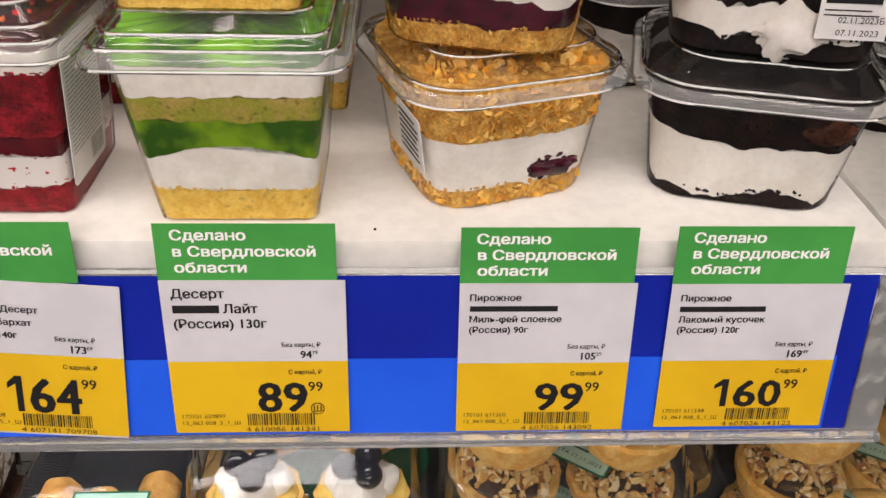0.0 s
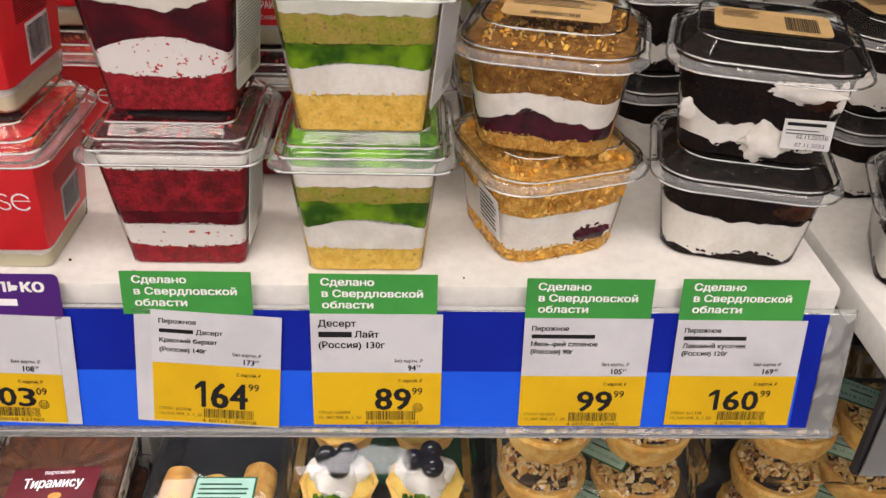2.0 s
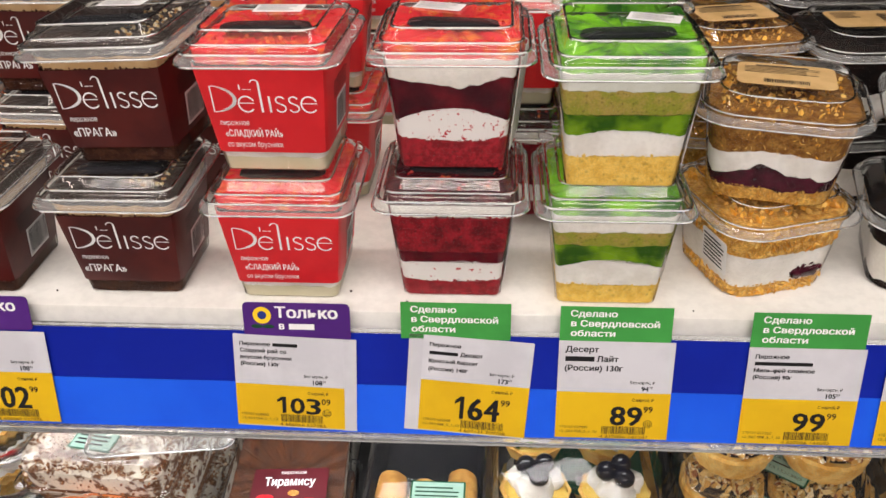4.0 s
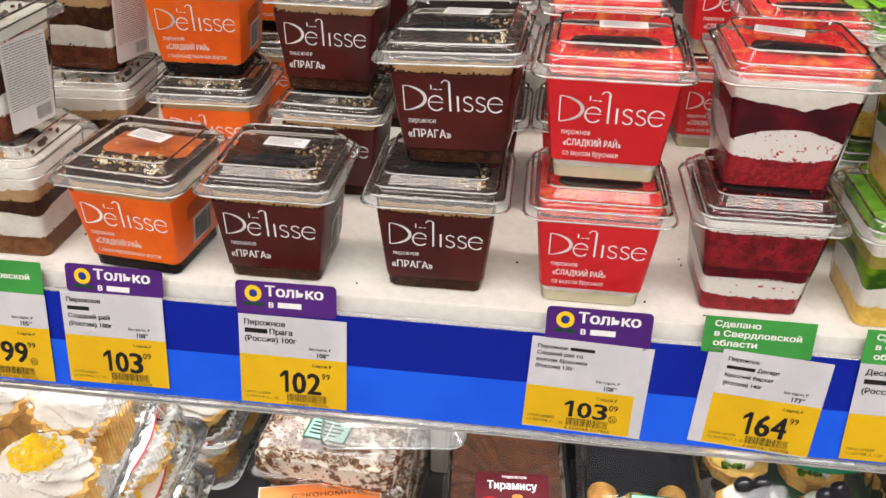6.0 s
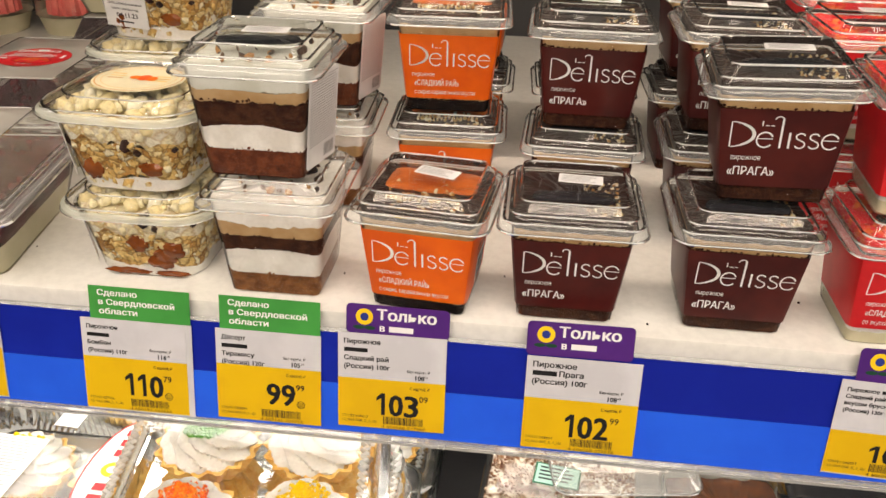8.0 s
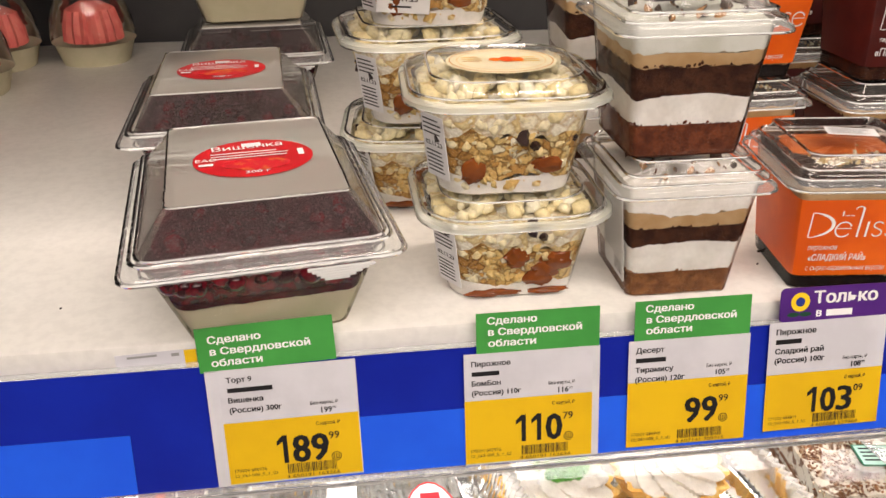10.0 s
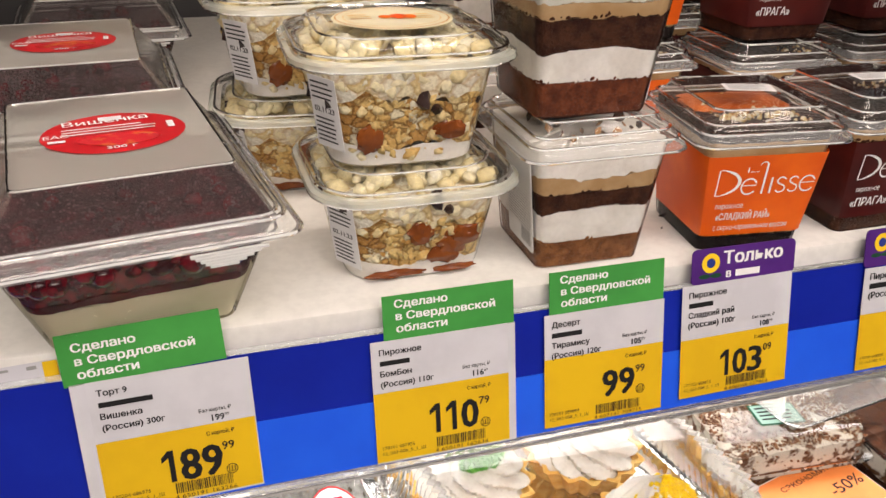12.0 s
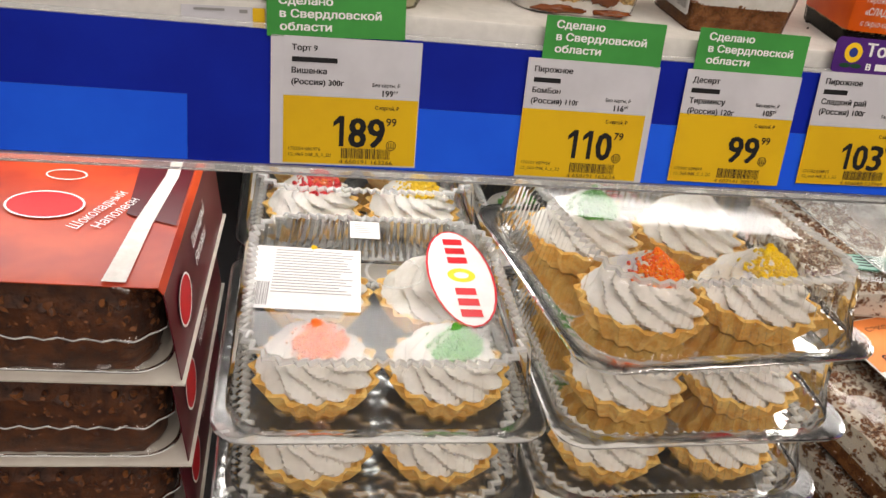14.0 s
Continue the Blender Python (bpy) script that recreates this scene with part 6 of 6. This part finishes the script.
def napoleon_box(m):
    t = thing("cake_box", m, "maroon and red carton sleeve round a chocolate crumb cake", "cake box", "sleeved chocolate cakes")
    w, d, h = 0.200, 0.185, 0.060
    n = 0.004
    prof = [(-w / 2, 0.0), (-w / 2 + 0.007, h - n), (-w / 2 + 0.010, h), (w / 2 - 0.010, h), (w / 2 - 0.007, h - n), (w / 2, 0.0)]
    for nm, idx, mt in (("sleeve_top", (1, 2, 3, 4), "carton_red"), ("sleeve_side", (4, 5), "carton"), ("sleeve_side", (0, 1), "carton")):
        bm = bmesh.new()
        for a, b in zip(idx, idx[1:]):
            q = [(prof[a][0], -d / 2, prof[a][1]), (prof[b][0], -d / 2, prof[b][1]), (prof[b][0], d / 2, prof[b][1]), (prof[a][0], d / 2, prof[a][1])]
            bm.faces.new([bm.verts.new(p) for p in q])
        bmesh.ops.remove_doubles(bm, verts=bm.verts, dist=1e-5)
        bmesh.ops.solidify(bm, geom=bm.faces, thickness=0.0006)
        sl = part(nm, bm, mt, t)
        if nm == "sleeve_top":
            top = pose(0, 0, h + 0.0009)
            part("oval_mark", Print().disc(0.014, -0.014, 0.021, 0.0155).mesh(top), "logo_red", sl, "red oval mark", False)
            part("oval_edge", Print().ring(0.014, -0.014, 0.0218, 0.0163, 0.0013).ring(0.016, 0.024, 0.012, 0.007, 0.0009).mesh(top @ pose(0, 0, 0.0002)), "ink_white", sl, "", False)
            part("lettering", Print().text("Шоколадный", 0.038, -0.040, 0.010, 0.0, 0.048, 0, 68).text("Наполеон", 0.050, -0.038, 0.010, 0.0, 0.038, 0, 68).mesh(top @ pose(0, 0, 0.0002)), "ink_white", sl, "", False)
            part("chocolate_print", Print().add([(0.060, -0.020, 0), (0.089, -0.030, 0), (0.089, 0.092, 0), (0.052, 0.092, 0)], [(0, 1, 2, 3)]).mesh(top), "carton", sl, "dark chocolate print", False)
            part("cream_stripe", Print().add([(0.062, -0.090, 0), (0.074, -0.090, 0), (0.076, -0.03, 0), (0.081, 0.03, 0), (0.080, 0.09, 0), (0.074, 0.09, 0), (0.073, 0.03, 0), (0.066, -0.03, 0)], [(0, 1, 2, 7), (7, 2, 3, 6), (6, 3, 4, 5)]).mesh(top @ pose(0, 0, 0.0002)), "cream", sl, "printed cream stripe", False)
            for q in range(3):
                part("slice_stripe", Print().add([(0.014 + 0.012 * q, 0.052, 0), (0.022 + 0.012 * q, 0.052, 0), (0.034 + 0.012 * q, 0.090, 0), (0.026 + 0.012 * q, 0.090, 0)], [(0, 1, 2, 3)]).mesh(top @ pose(0, 0, 0.0003)), "cream" if q % 2 == 0 else "red_crumb", sl, "printed cake slice", False)
        elif idx == (4, 5):
            mm = pose(w / 2 + 0.0010, 0, 0, 0, 0, 90) @ Matrix.Rotation(radians(90 - math.degrees(math.atan(0.007 / h))), 4, "X")
            part("oval_mark", Print().disc(-0.058, 0.030, 0.017, 0.014).mesh(mm), "logo_red", sl, "red oval mark", False)
            part("oval_edge", Print().ring(-0.058, 0.030, 0.0176, 0.0146, 0.0014).mesh(mm @ pose(0, 0, 0.0002)), "ink_white", sl, "", False)
            part("lettering", Print().text("Шоколадный", -0.020, 0.040, 0.012, 0.01, 0.046).text("Наполеон", -0.018, 0.027, 0.012, 0.01, 0.038).mesh(mm @ pose(0, 0, 0.0002)), "ink_white", sl, "", False)
    part("base_board", slab(-w / 2 - 0.002, w / 2 + 0.002, -d / 2 - 0.003, d / 2 + 0.003, -0.0016, -0.0004), "board", t, "pale cardboard base")
    cake = shell([(0.166, 0.02, 0.001), (0.170, 0.02, 0.008), (0.168, 0.02, 0.040), (0.150, 0.02, 0.052)], 1.04, True, True, 6, None, 24)
    rnd = random.Random(2)
    for v in cake.verts:
        v.co += 0.0016 * noise.noise_vector(v.co * 180)
    part("cake", cake, "choc_cake", t, "rough chocolate crumb cake")
    part("tray_lid", shell([(0.182, 0.02, 0.004), (0.186, 0.02, 0.008), (0.182, 0.02, 0.010), (0.180, 0.02, 0.024), (0.1765, 0.02, 0.0265), (0.174, 0.02, 0.044), (0.16, 0.02, 0.056)], 1.03, False, True, 6, (1, 0.0008, 0.006, 0.025), 24), "plastic", t, "ribbed clear tray lid")
    part("lid_bead", bead(0.1790, 0.02, 0.0255, 0.0009, 1.03, 6, (1, 0.0012, 0, 1), 40), "plastic_glint_bead", t, "beaded lid edge")
    part("tray_bead", bead(0.186, 0.02, 0.0075, 0.0009, 1.03, 6), "plastic_glint_bead", t, "tray rim")
    part("crumbs", bits(top_spots(260, 0.15, 0.050, 5, 1.0, 0.003) + wall_spots(900, 0.166, 0.170, 0.052, 0.02, 0.003, 0.046, 8, 1.04, 0.0010), 0.0027, 0.7, 6), "choc_bits", t)
    return t


nb = napoleon_box(pose(-1.0450, 0.3240, 1.0960, 0, 0, -2))
copy_thing(nb, pose(-1.0450, 0.3240, 1.0335, 0, 0, -1))
copy_thing(nb, pose(-1.0450, 0.3240, 0.9710, 0, 0, 0))


def crumb_cake_box(m):
    t = thing("cake_box", m, "white cream cake with brown crumbs in a low clear box", "cake", "crumb cakes")
    part("tray", shell([(0.110, 0.010, 0.0005), (0.120, 0.012, 0.020), (0.126, 0.012, 0.021)], 1.3, True), "plastic_cup", t)
    part("lid", shell([(0.128, 0.012, 0.020), (0.126, 0.012, 0.023), (0.120, 0.012, 0.024), (0.112, 0.012, 0.044), (0.108, 0.012, 0.0455)], 1.3, False, True), "plastic", t)
    fill(t, [("cake", "brown_sponge", wave(0.016, 0.001, 3)), ("cream_layer", "cream_choc", wave(0.036, 0.002, 5))], 0.110, 0.116, 0.03, 0.012, 1.3, 7)
    part("crumbs", bits([p for p in top_spots(3200, 0.112, 0.0365, 5, 1.3, 0.002) if noise.noise(Vector((p[0] * 45, p[1] * 45, 2))) > -0.2] + wall_spots(250, 0.110, 0.116, 0.03, 0.012, 0.004, 0.036, 9, 1.3, 0.0002), 0.0014, 0.7, 6), "crumb_brown", t)
    mm = pose(-0.004, -0.045, 0.0459, 0, 0, -4)
    lb = part("date_label", Print().bar(-0.018, -0.012, 0.018, 0.012).mesh(mm), "green_sticker", t, "small green-edged date label", False)
    part("label_field", Print().bar(-0.0165, -0.0105, 0.0165, 0.0105).mesh(mm @ pose(0, 0, 0.0003)), "mint", lb, "", False)
    part("print", Print().lines(-0.014, 0.006, 0.027, 4, 0.0042, 0.0018).mesh(mm @ pose(0, 0, 0.0005)), "ink", lb, "", False)
    return t


M["crumb_brown"] = mat("brown_cocoa_crumbs", (0.1, 0.04, 0.02), 0.7, island=((0.24, 0.10, 0.045), (0.34, 0.17, 0.085), (0.15, 0.06, 0.03), (0.68, 0.56, 0.42)), bump=0.3)
M["custard"] = mat("yellow_custard", (0.86, 0.62, 0.16), 0.4, (0.80, 0.52, 0.10), 90, bump=0.3)
M["print_pale"] = mat("pale_blue_print", (0.25, 0.42, 0.70), 0.5, (0.35, 0.52, 0.75), 60)
M["mint"] = mat("pale_mint_paper", (0.34, 0.54, 0.46), 0.5, (0.30, 0.49, 0.42), 60)
cc = crumb_cake_box(pose(-0.4430, 0.4000, LOW + 0.094, 0, 0, -4))
copy_thing(cc, pose(-0.4430, 0.4000, LOW + 0.001, 0, 0, -2))
copy_thing(cc, pose(-0.4430, 0.4000, LOW + 0.0475, 0, 0, 1))
copy_thing(cc, pose(-0.4560, 0.2250, LOW + 0.001, 0, 0, 8))
copy_thing(cc, pose(-0.4560, 0.2250, LOW + 0.0475, 0, 0, 10))
tl = thing("clear_tray_lid", pose(-0.4050, 0.4150, LOW + 0.1405, 0, 0, 8), "white-edged clear tray lid lying on a cake box", "tray lid")
part("lid", shell([(0.112, 0.012, 0.0), (0.115, 0.013, 0.002), (0.106, 0.012, 0.006), (0.095, 0.012, 0.016)], 1.3, False, True), "plastic_strip", tl)
part("lid_rim", bead(0.115, 0.013, 0.0014, 0.0010, 1.3), "plastic_glint_bead", tl, "thick rim")
oc = thing("sale_card", pose(-0.4420, 0.2880, LOW + 0.105, 4, 0, 14), "orange discount card on a white backing among the cakes", "sale card")
part("card", slab(-0.048, 0.048, -0.052, 0.042, 0, 0.0006), "paper_clean", oc, "white card")
part("orange_field", slab(-0.047, 0.047, -0.010, 0.041, 0.0008, 0.0011), "orange_paper", oc, "orange price field")
part("discount_lettering", Print().text("-50%", 0.010, 0.008, 0.013, 0.01, 0.032).mesh(pose(0, 0, 0.0014)), "ink", oc, "", False)
part("price_lettering", Print().text("89", -0.034, -0.004, 0.012, 0.02, 0.013).mesh(pose(0, 0, 0.0014)), "ink", oc, "", False)
part("slogan_lettering", Print().text("сэкономить", -0.022, 0.028, 0.008, 0.0, 0.056).mesh(pose(0, 0, 0.0014)), "ink", oc, "", False)
part("print", Print().disc(0.002, -0.030, 0.026, 0.010).bar(0.022, -0.047, 0.038, -0.036).mesh(pose(0, 0, 0.0010)), "print_pale", oc, "pale blue print", False)


def tiramisu_pack(m):
    t = thing("cake_pack", m, "tiramisu pack with a brown and white printed lid", "cake", "tiramisu packs")
    fill(t, [("cake", "choc_sponge", wave(0.014, 0.001, 3)), ("cream_layer", "cream_choc", wave(0.034, 0.001, 4)), ("cocoa", "choc_cake", wave(0.039, 0.002, 5))], 0.088, 0.094, 0.04, 0.01, 1.3, 3)
    part("tray", shell([(0.090, 0.010, 0.0004), (0.098, 0.011, 0.040), (0.104, 0.011, 0.041)], 1.3, True), "plastic_cup", t)
    part("lid", shell([(0.106, 0.012, 0.040), (0.104, 0.012, 0.043), (0.098, 0.012, 0.044), (0.094, 0.012, 0.049)], 1.3, False, True), "plastic", t)
    mm = pose(0.004, -0.020, 0.0496)
    lb = part("label", Print().bar(-0.030, -0.030, 0.030, 0.022).mesh(mm), "carton", t, "brown printed label", False)
    part("lettering", Print().text("Тирамису", -0.020, 0.004, 0.012, 0.02, 0.040).text("пирожное", -0.008, 0.016, 0.005, 0.01, 0.020).disc(0.006, -0.021, 0.010, 0.004).mesh(mm @ pose(0, 0, 0.0003)), "ink_white", lb, "", False)
    part("cup_print", Print().disc(0.004, -0.025, 0.016, 0.0045).disc(-0.010, -0.021, 0.006, 0.0035).mesh(mm @ pose(0, 0, 0.00045)), "cream", lb, "printed cream swirl", False)
    part("red_print", Print().disc(0.016, -0.013, 0.009, 0.004).disc(-0.018, -0.008, 0.007, 0.003).mesh(mm @ pose(0, 0, 0.0005)), "logo_red", lb, "", False)
    part("bean", Print().disc(0.004, -0.004, 0.0045, 0.003).mesh(mm @ pose(0, 0, 0.0006)), "waffle", lb, "", False)
    return t


tp = tiramisu_pack(pose(-0.3040, 0.3660, LOW + 0.0505, 0, 0, 4))
copy_thing(tp, pose(-0.3040, 0.3660, LOW + 0.0005, 0, 0, 2))
bp_ = thing("cake_pack", pose(-0.3240, 0.5150, LOW + 0.001), "pale boxed cake with a brown side strip", "cake box")
part("box", slab(-0.055, 0.055, -0.060, 0.06, 0, 0.140, 0.003), "board", bp_)
part("print", Print().bar(-0.02, 0.095, 0.02, 0.102).bar(-0.055, 0.120, 0.055, 0.124).mesh(pose(0, -0.0606, 0) @ FACE), "ink", bp_, "", False)


def roll_tray(m):
    t = thing("pastry_tray", m, "black tray of golden waffle rolls with a clear lid", "pastry", "waffle roll trays")
    part("tray", shell([(0.080, 0.010, 0.0005), (0.098, 0.014, 0.026), (0.106, 0.015, 0.027), (0.104, 0.015, 0.0285), (0.096, 0.013, 0.0275), (0.080, 0.010, 0.006)], 1.35, True, True), "dark", t, "black plastic tray")
    for i, x in enumerate((-0.031, -0.003, 0.028)):
        y0 = -0.046 + (0.0, -0.008, 0.004)[i]
        bm = loft([[(x + r * math.cos(a), y, 0.021 + r * math.sin(a)) for a in (2 * math.pi * k / 16 for k in range(16))] for r, y in ((0.003, y0 - 0.010), (0.0095, y0 - 0.007), (0.0125, y0), (0.0130, y0 + 0.02), (0.0120, y0 + 0.034), (0.006, y0 + 0.040))], True, True)
        for v in bm.verts:
            v.co += 0.0011 * noise.noise_vector(v.co * 200)
        part("waffle_roll", bm, "waffle", t, "golden waffle roll")
    part("lid", shell([(0.107, 0.015, 0.0285), (0.104, 0.014, 0.031), (0.092, 0.012, 0.044), (0.088, 0.012, 0.0455)], 1.35, False, True), "plastic", t, "clear lid")
    mm = pose(0.010, -0.048, 0.0460)
    lb = part("label", Print().bar(-0.022, -0.016, 0.022, 0.014).mesh(mm), "green_sticker", t, "mint label with dark green edge", False)
    part("label_field", Print().bar(-0.0205, -0.0145, 0.0205, 0.0125).mesh(mm @ pose(0, 0, 0.0003)), "mint", lb, "", False)
    part("print", Print().lines(-0.018, 0.006, 0.036, 5, 0.0042, 0.0016).mesh(mm @ pose(0, 0, 0.0005)), "leaf_dark", lb, "", False)
    return t


rt = roll_tray(pose(-0.1910, 0.4000, LOW + 0.0475, 0, 0, 0))
for y, z in ((0.4000, 0.001), (0.5450, 0.001), (0.5450, 0.0475)):
    copy_thing(rt, pose(-0.1910, y, LOW + z, 0, 0, 0))


def berry_box(m):
    t = thing("pastry_box", m, "clear box of white cream baskets topped with black berries", "pastry box", "berry basket boxes")
    part("tray", shell([(0.120, 0.016, 0.0005), (0.130, 0.018, 0.012), (0.140, 0.016, 0.0128)], 1, True), "plastic_cup", t)
    lid = part("lid", shell([(0.139, 0.016, 0.0132), (0.131, 0.020, 0.0140), (0.128, 0.022, 0.034), (0.124, 0.022, 0.0490), (0.116, 0.020, 0.0515)], 1, False, True, 8, (1, 0.0009, 0.015, 0.05), 20), "plastic", t, "ribbed clear lid")
    for i, (x, y) in enumerate(((-0.031, -0.031), (0.031, -0.031), (-0.031, 0.031), (0.031, 0.031))):
        n = 30
        sh = part("basket", loft([[(x + r * (1 + 0.04 * math.cos(10 * a)) * math.cos(a), y + r * (1 + 0.04 * math.cos(10 * a)) * math.sin(a), h) for a in (2 * math.pi * k / n for k in range(n))] for r, h in ((0.022, 0.001), (0.0275, 0.016), (0.0255, 0.0165))], True, True), "tart", t, "pastry basket")
        part("custard", blob((0.0250, 0.0250, 0.0060), (x, y, 0.0175), i + 2, 0.2), "custard", sh, "yellow custard")
        for k, (dx, dy, dz, r) in enumerate(((0, -0.004, 0.0225, 0.0165), (-0.010, 0.004, 0.0235, 0.0115), (0.011, 0.003, 0.0230, 0.0115), (0.001, 0.009, 0.0245, 0.0110), (0.003, -0.012, 0.0200, 0.0100))):
            part("cream_dollop", blob((r, r, r * 0.72), (x + dx, y + dy, dz), i * 5 + k, 0.22), "cream", sh, "white cream dollop")
        for k in range(3):
            a = 2.1 * k + 0.7 + 0.4 * i
            bm = bmesh.new()
            g = bmesh.ops.create_uvsphere(bm, u_segments=14, v_segments=9, radius=0.0082)
            bmesh.ops.transform(bm, matrix=Matrix.Translation((x + 0.0085 * math.cos(a), y + 0.0085 * math.sin(a), 0.0372)) @ Matrix.Diagonal((1, 1, 0.85, 1)), verts=g["verts"])
            part("berry", bm, "olive_black", sh, "glossy black berry")
        part("green_jelly", bits([(x - 0.014 + 0.004 * q, y - 0.020, 0.022) for q in range(5)], 0.0035, 0.7, 5), "green_jelly", sh)
    lb = part("label", Print().disc(0.022, 0.012, 0.050, 0.034).mesh(pose(0, 0, 0.0519)), "green_sticker", t, "dark green round label", False)
    part("label_field", Print().bar(0.004, -0.010, 0.030, 0.0).bar(0.036, -0.010, 0.045, -0.001).mesh(pose(0, 0, 0.0522)), "paper_clean", lb, "", False)
    part("barcode", Print().barcode(0.0055, -0.009, 0.023, 0.008).mesh(pose(0, 0, 0.0525)), "ink", lb, "", False)
    return t


bb = berry_box(pose(-0.0700, 0.4080, LOW + 0.0600))
bb.scale = (1.04, 1.04, 1.12)
copy_thing(bb, pose(-0.0700, 0.4080, LOW + 0.001))
copy_thing(bb, pose(-0.0700, 0.5600, LOW + 0.001))


def nut_box(m, label=True):
    t = thing("pastry_box", m, "clear box of open tarts topped with chopped nuts", "pastry box", "nut tart boxes")
    part("tray", shell([(0.140, 0.016, 0.0005), (0.150, 0.018, 0.010), (0.160, 0.016, 0.0108)], 0.72, True), "plastic_cup", t)
    part("lid", shell([(0.159, 0.016, 0.0112), (0.151, 0.020, 0.0120), (0.148, 0.024, 0.030), (0.143, 0.026, 0.0440), (0.134, 0.024, 0.0470)], 0.72, False, True, 8, (1, 0.0009, 0.013, 0.045), 20), "plastic", t, "ribbed clear lid")
    for i, x in enumerate((-0.036, 0.036)):
        n = 36
        sh = part("tart", loft([[(x + r * (1 + 0.02 * math.cos(14 * a)) * math.cos(a), r * (1 + 0.02 * math.cos(14 * a)) * math.sin(a), h) for a in (2 * math.pi * k / n for k in range(n))] for r, h in ((0.028, 0.001), (0.033, 0.012), (0.034, 0.020), (0.0325, 0.0222), (0.028, 0.0215))], True, True), "tart", t, "golden open tart")
        rnd = random.Random(40 + i)
        spots = []
        for _ in range(210):
            a, r = rnd.uniform(0, 6.28), 0.0305 * math.sqrt(rnd.random())
            spots.append((x + r * math.cos(a), r * math.sin(a), 0.024 + 0.008 * (1 - (r / 0.0305) ** 2)))
        part("glaze", loft([[(x + r * math.cos(a), r * math.sin(a), h) for a in (2 * math.pi * k / n for k in range(n))] for r, h in ((0.0285, 0.0225), (0.024, 0.0265), (0.012, 0.0292))], False, True), "choc_glaze", sh, "dark chocolate glaze")
        part("nuts", bits(spots, 0.0036, 0.6, 41 + i), "nut_mix", sh, "chopped nuts and almond flakes")
    if label:
        mm = pose(0.006, -0.010, 0.0474, 0, 0, -32)
        lb = part("date_label", Print().bar(-0.021, -0.013, 0.021, 0.013).mesh(mm), "green_sticker", t, "green-edged date label", False)
        part("label_field", Print().bar(-0.0195, -0.0115, 0.0195, 0.0115).mesh(mm @ pose(0, 0, 0.0003)), "mint", lb, "", False)
        part("print", Print().text("ДАТА 02.11.2023", -0.017, 0.0055, 0.0042, 0.005, 0.033).text("ДАТА 17.11.2023", -0.017, -0.0075, 0.0042, 0.005, 0.033).lines(-0.010, 0.0, 0.018, 1, 0.004, 0.0015).mesh(mm @ pose(0, 0, 0.0005)), "ink", lb, "", False)
    return t


M["nut_mix"] = mat("nut_mix", (0.4, 0.2, 0.08), 0.5, island=((0.66, 0.36, 0.09), (0.84, 0.64, 0.30), (0.30, 0.10, 0.03), (0.76, 0.48, 0.15), (0.88, 0.76, 0.50), (0.80, 0.56, 0.22)), bump=0.4, coat=0.2)
nt_ = nut_box(pose(0.0890, 0.3930, LOW + 0.1055, 0, 0, -2))
nt_.scale = (1.0, 1.0, 1.1)
for x, y, z in ((0.0890, 0.3930, 0.001), (0.0890, 0.3930, 0.053), (0.2720, 0.3950, 0.001), (0.2720, 0.3950, 0.053), (0.2720, 0.3950, 0.1055)):
    copy_thing(nt_, pose(x, y, LOW + z, 0, 0, random.uniform(-3, 3)))
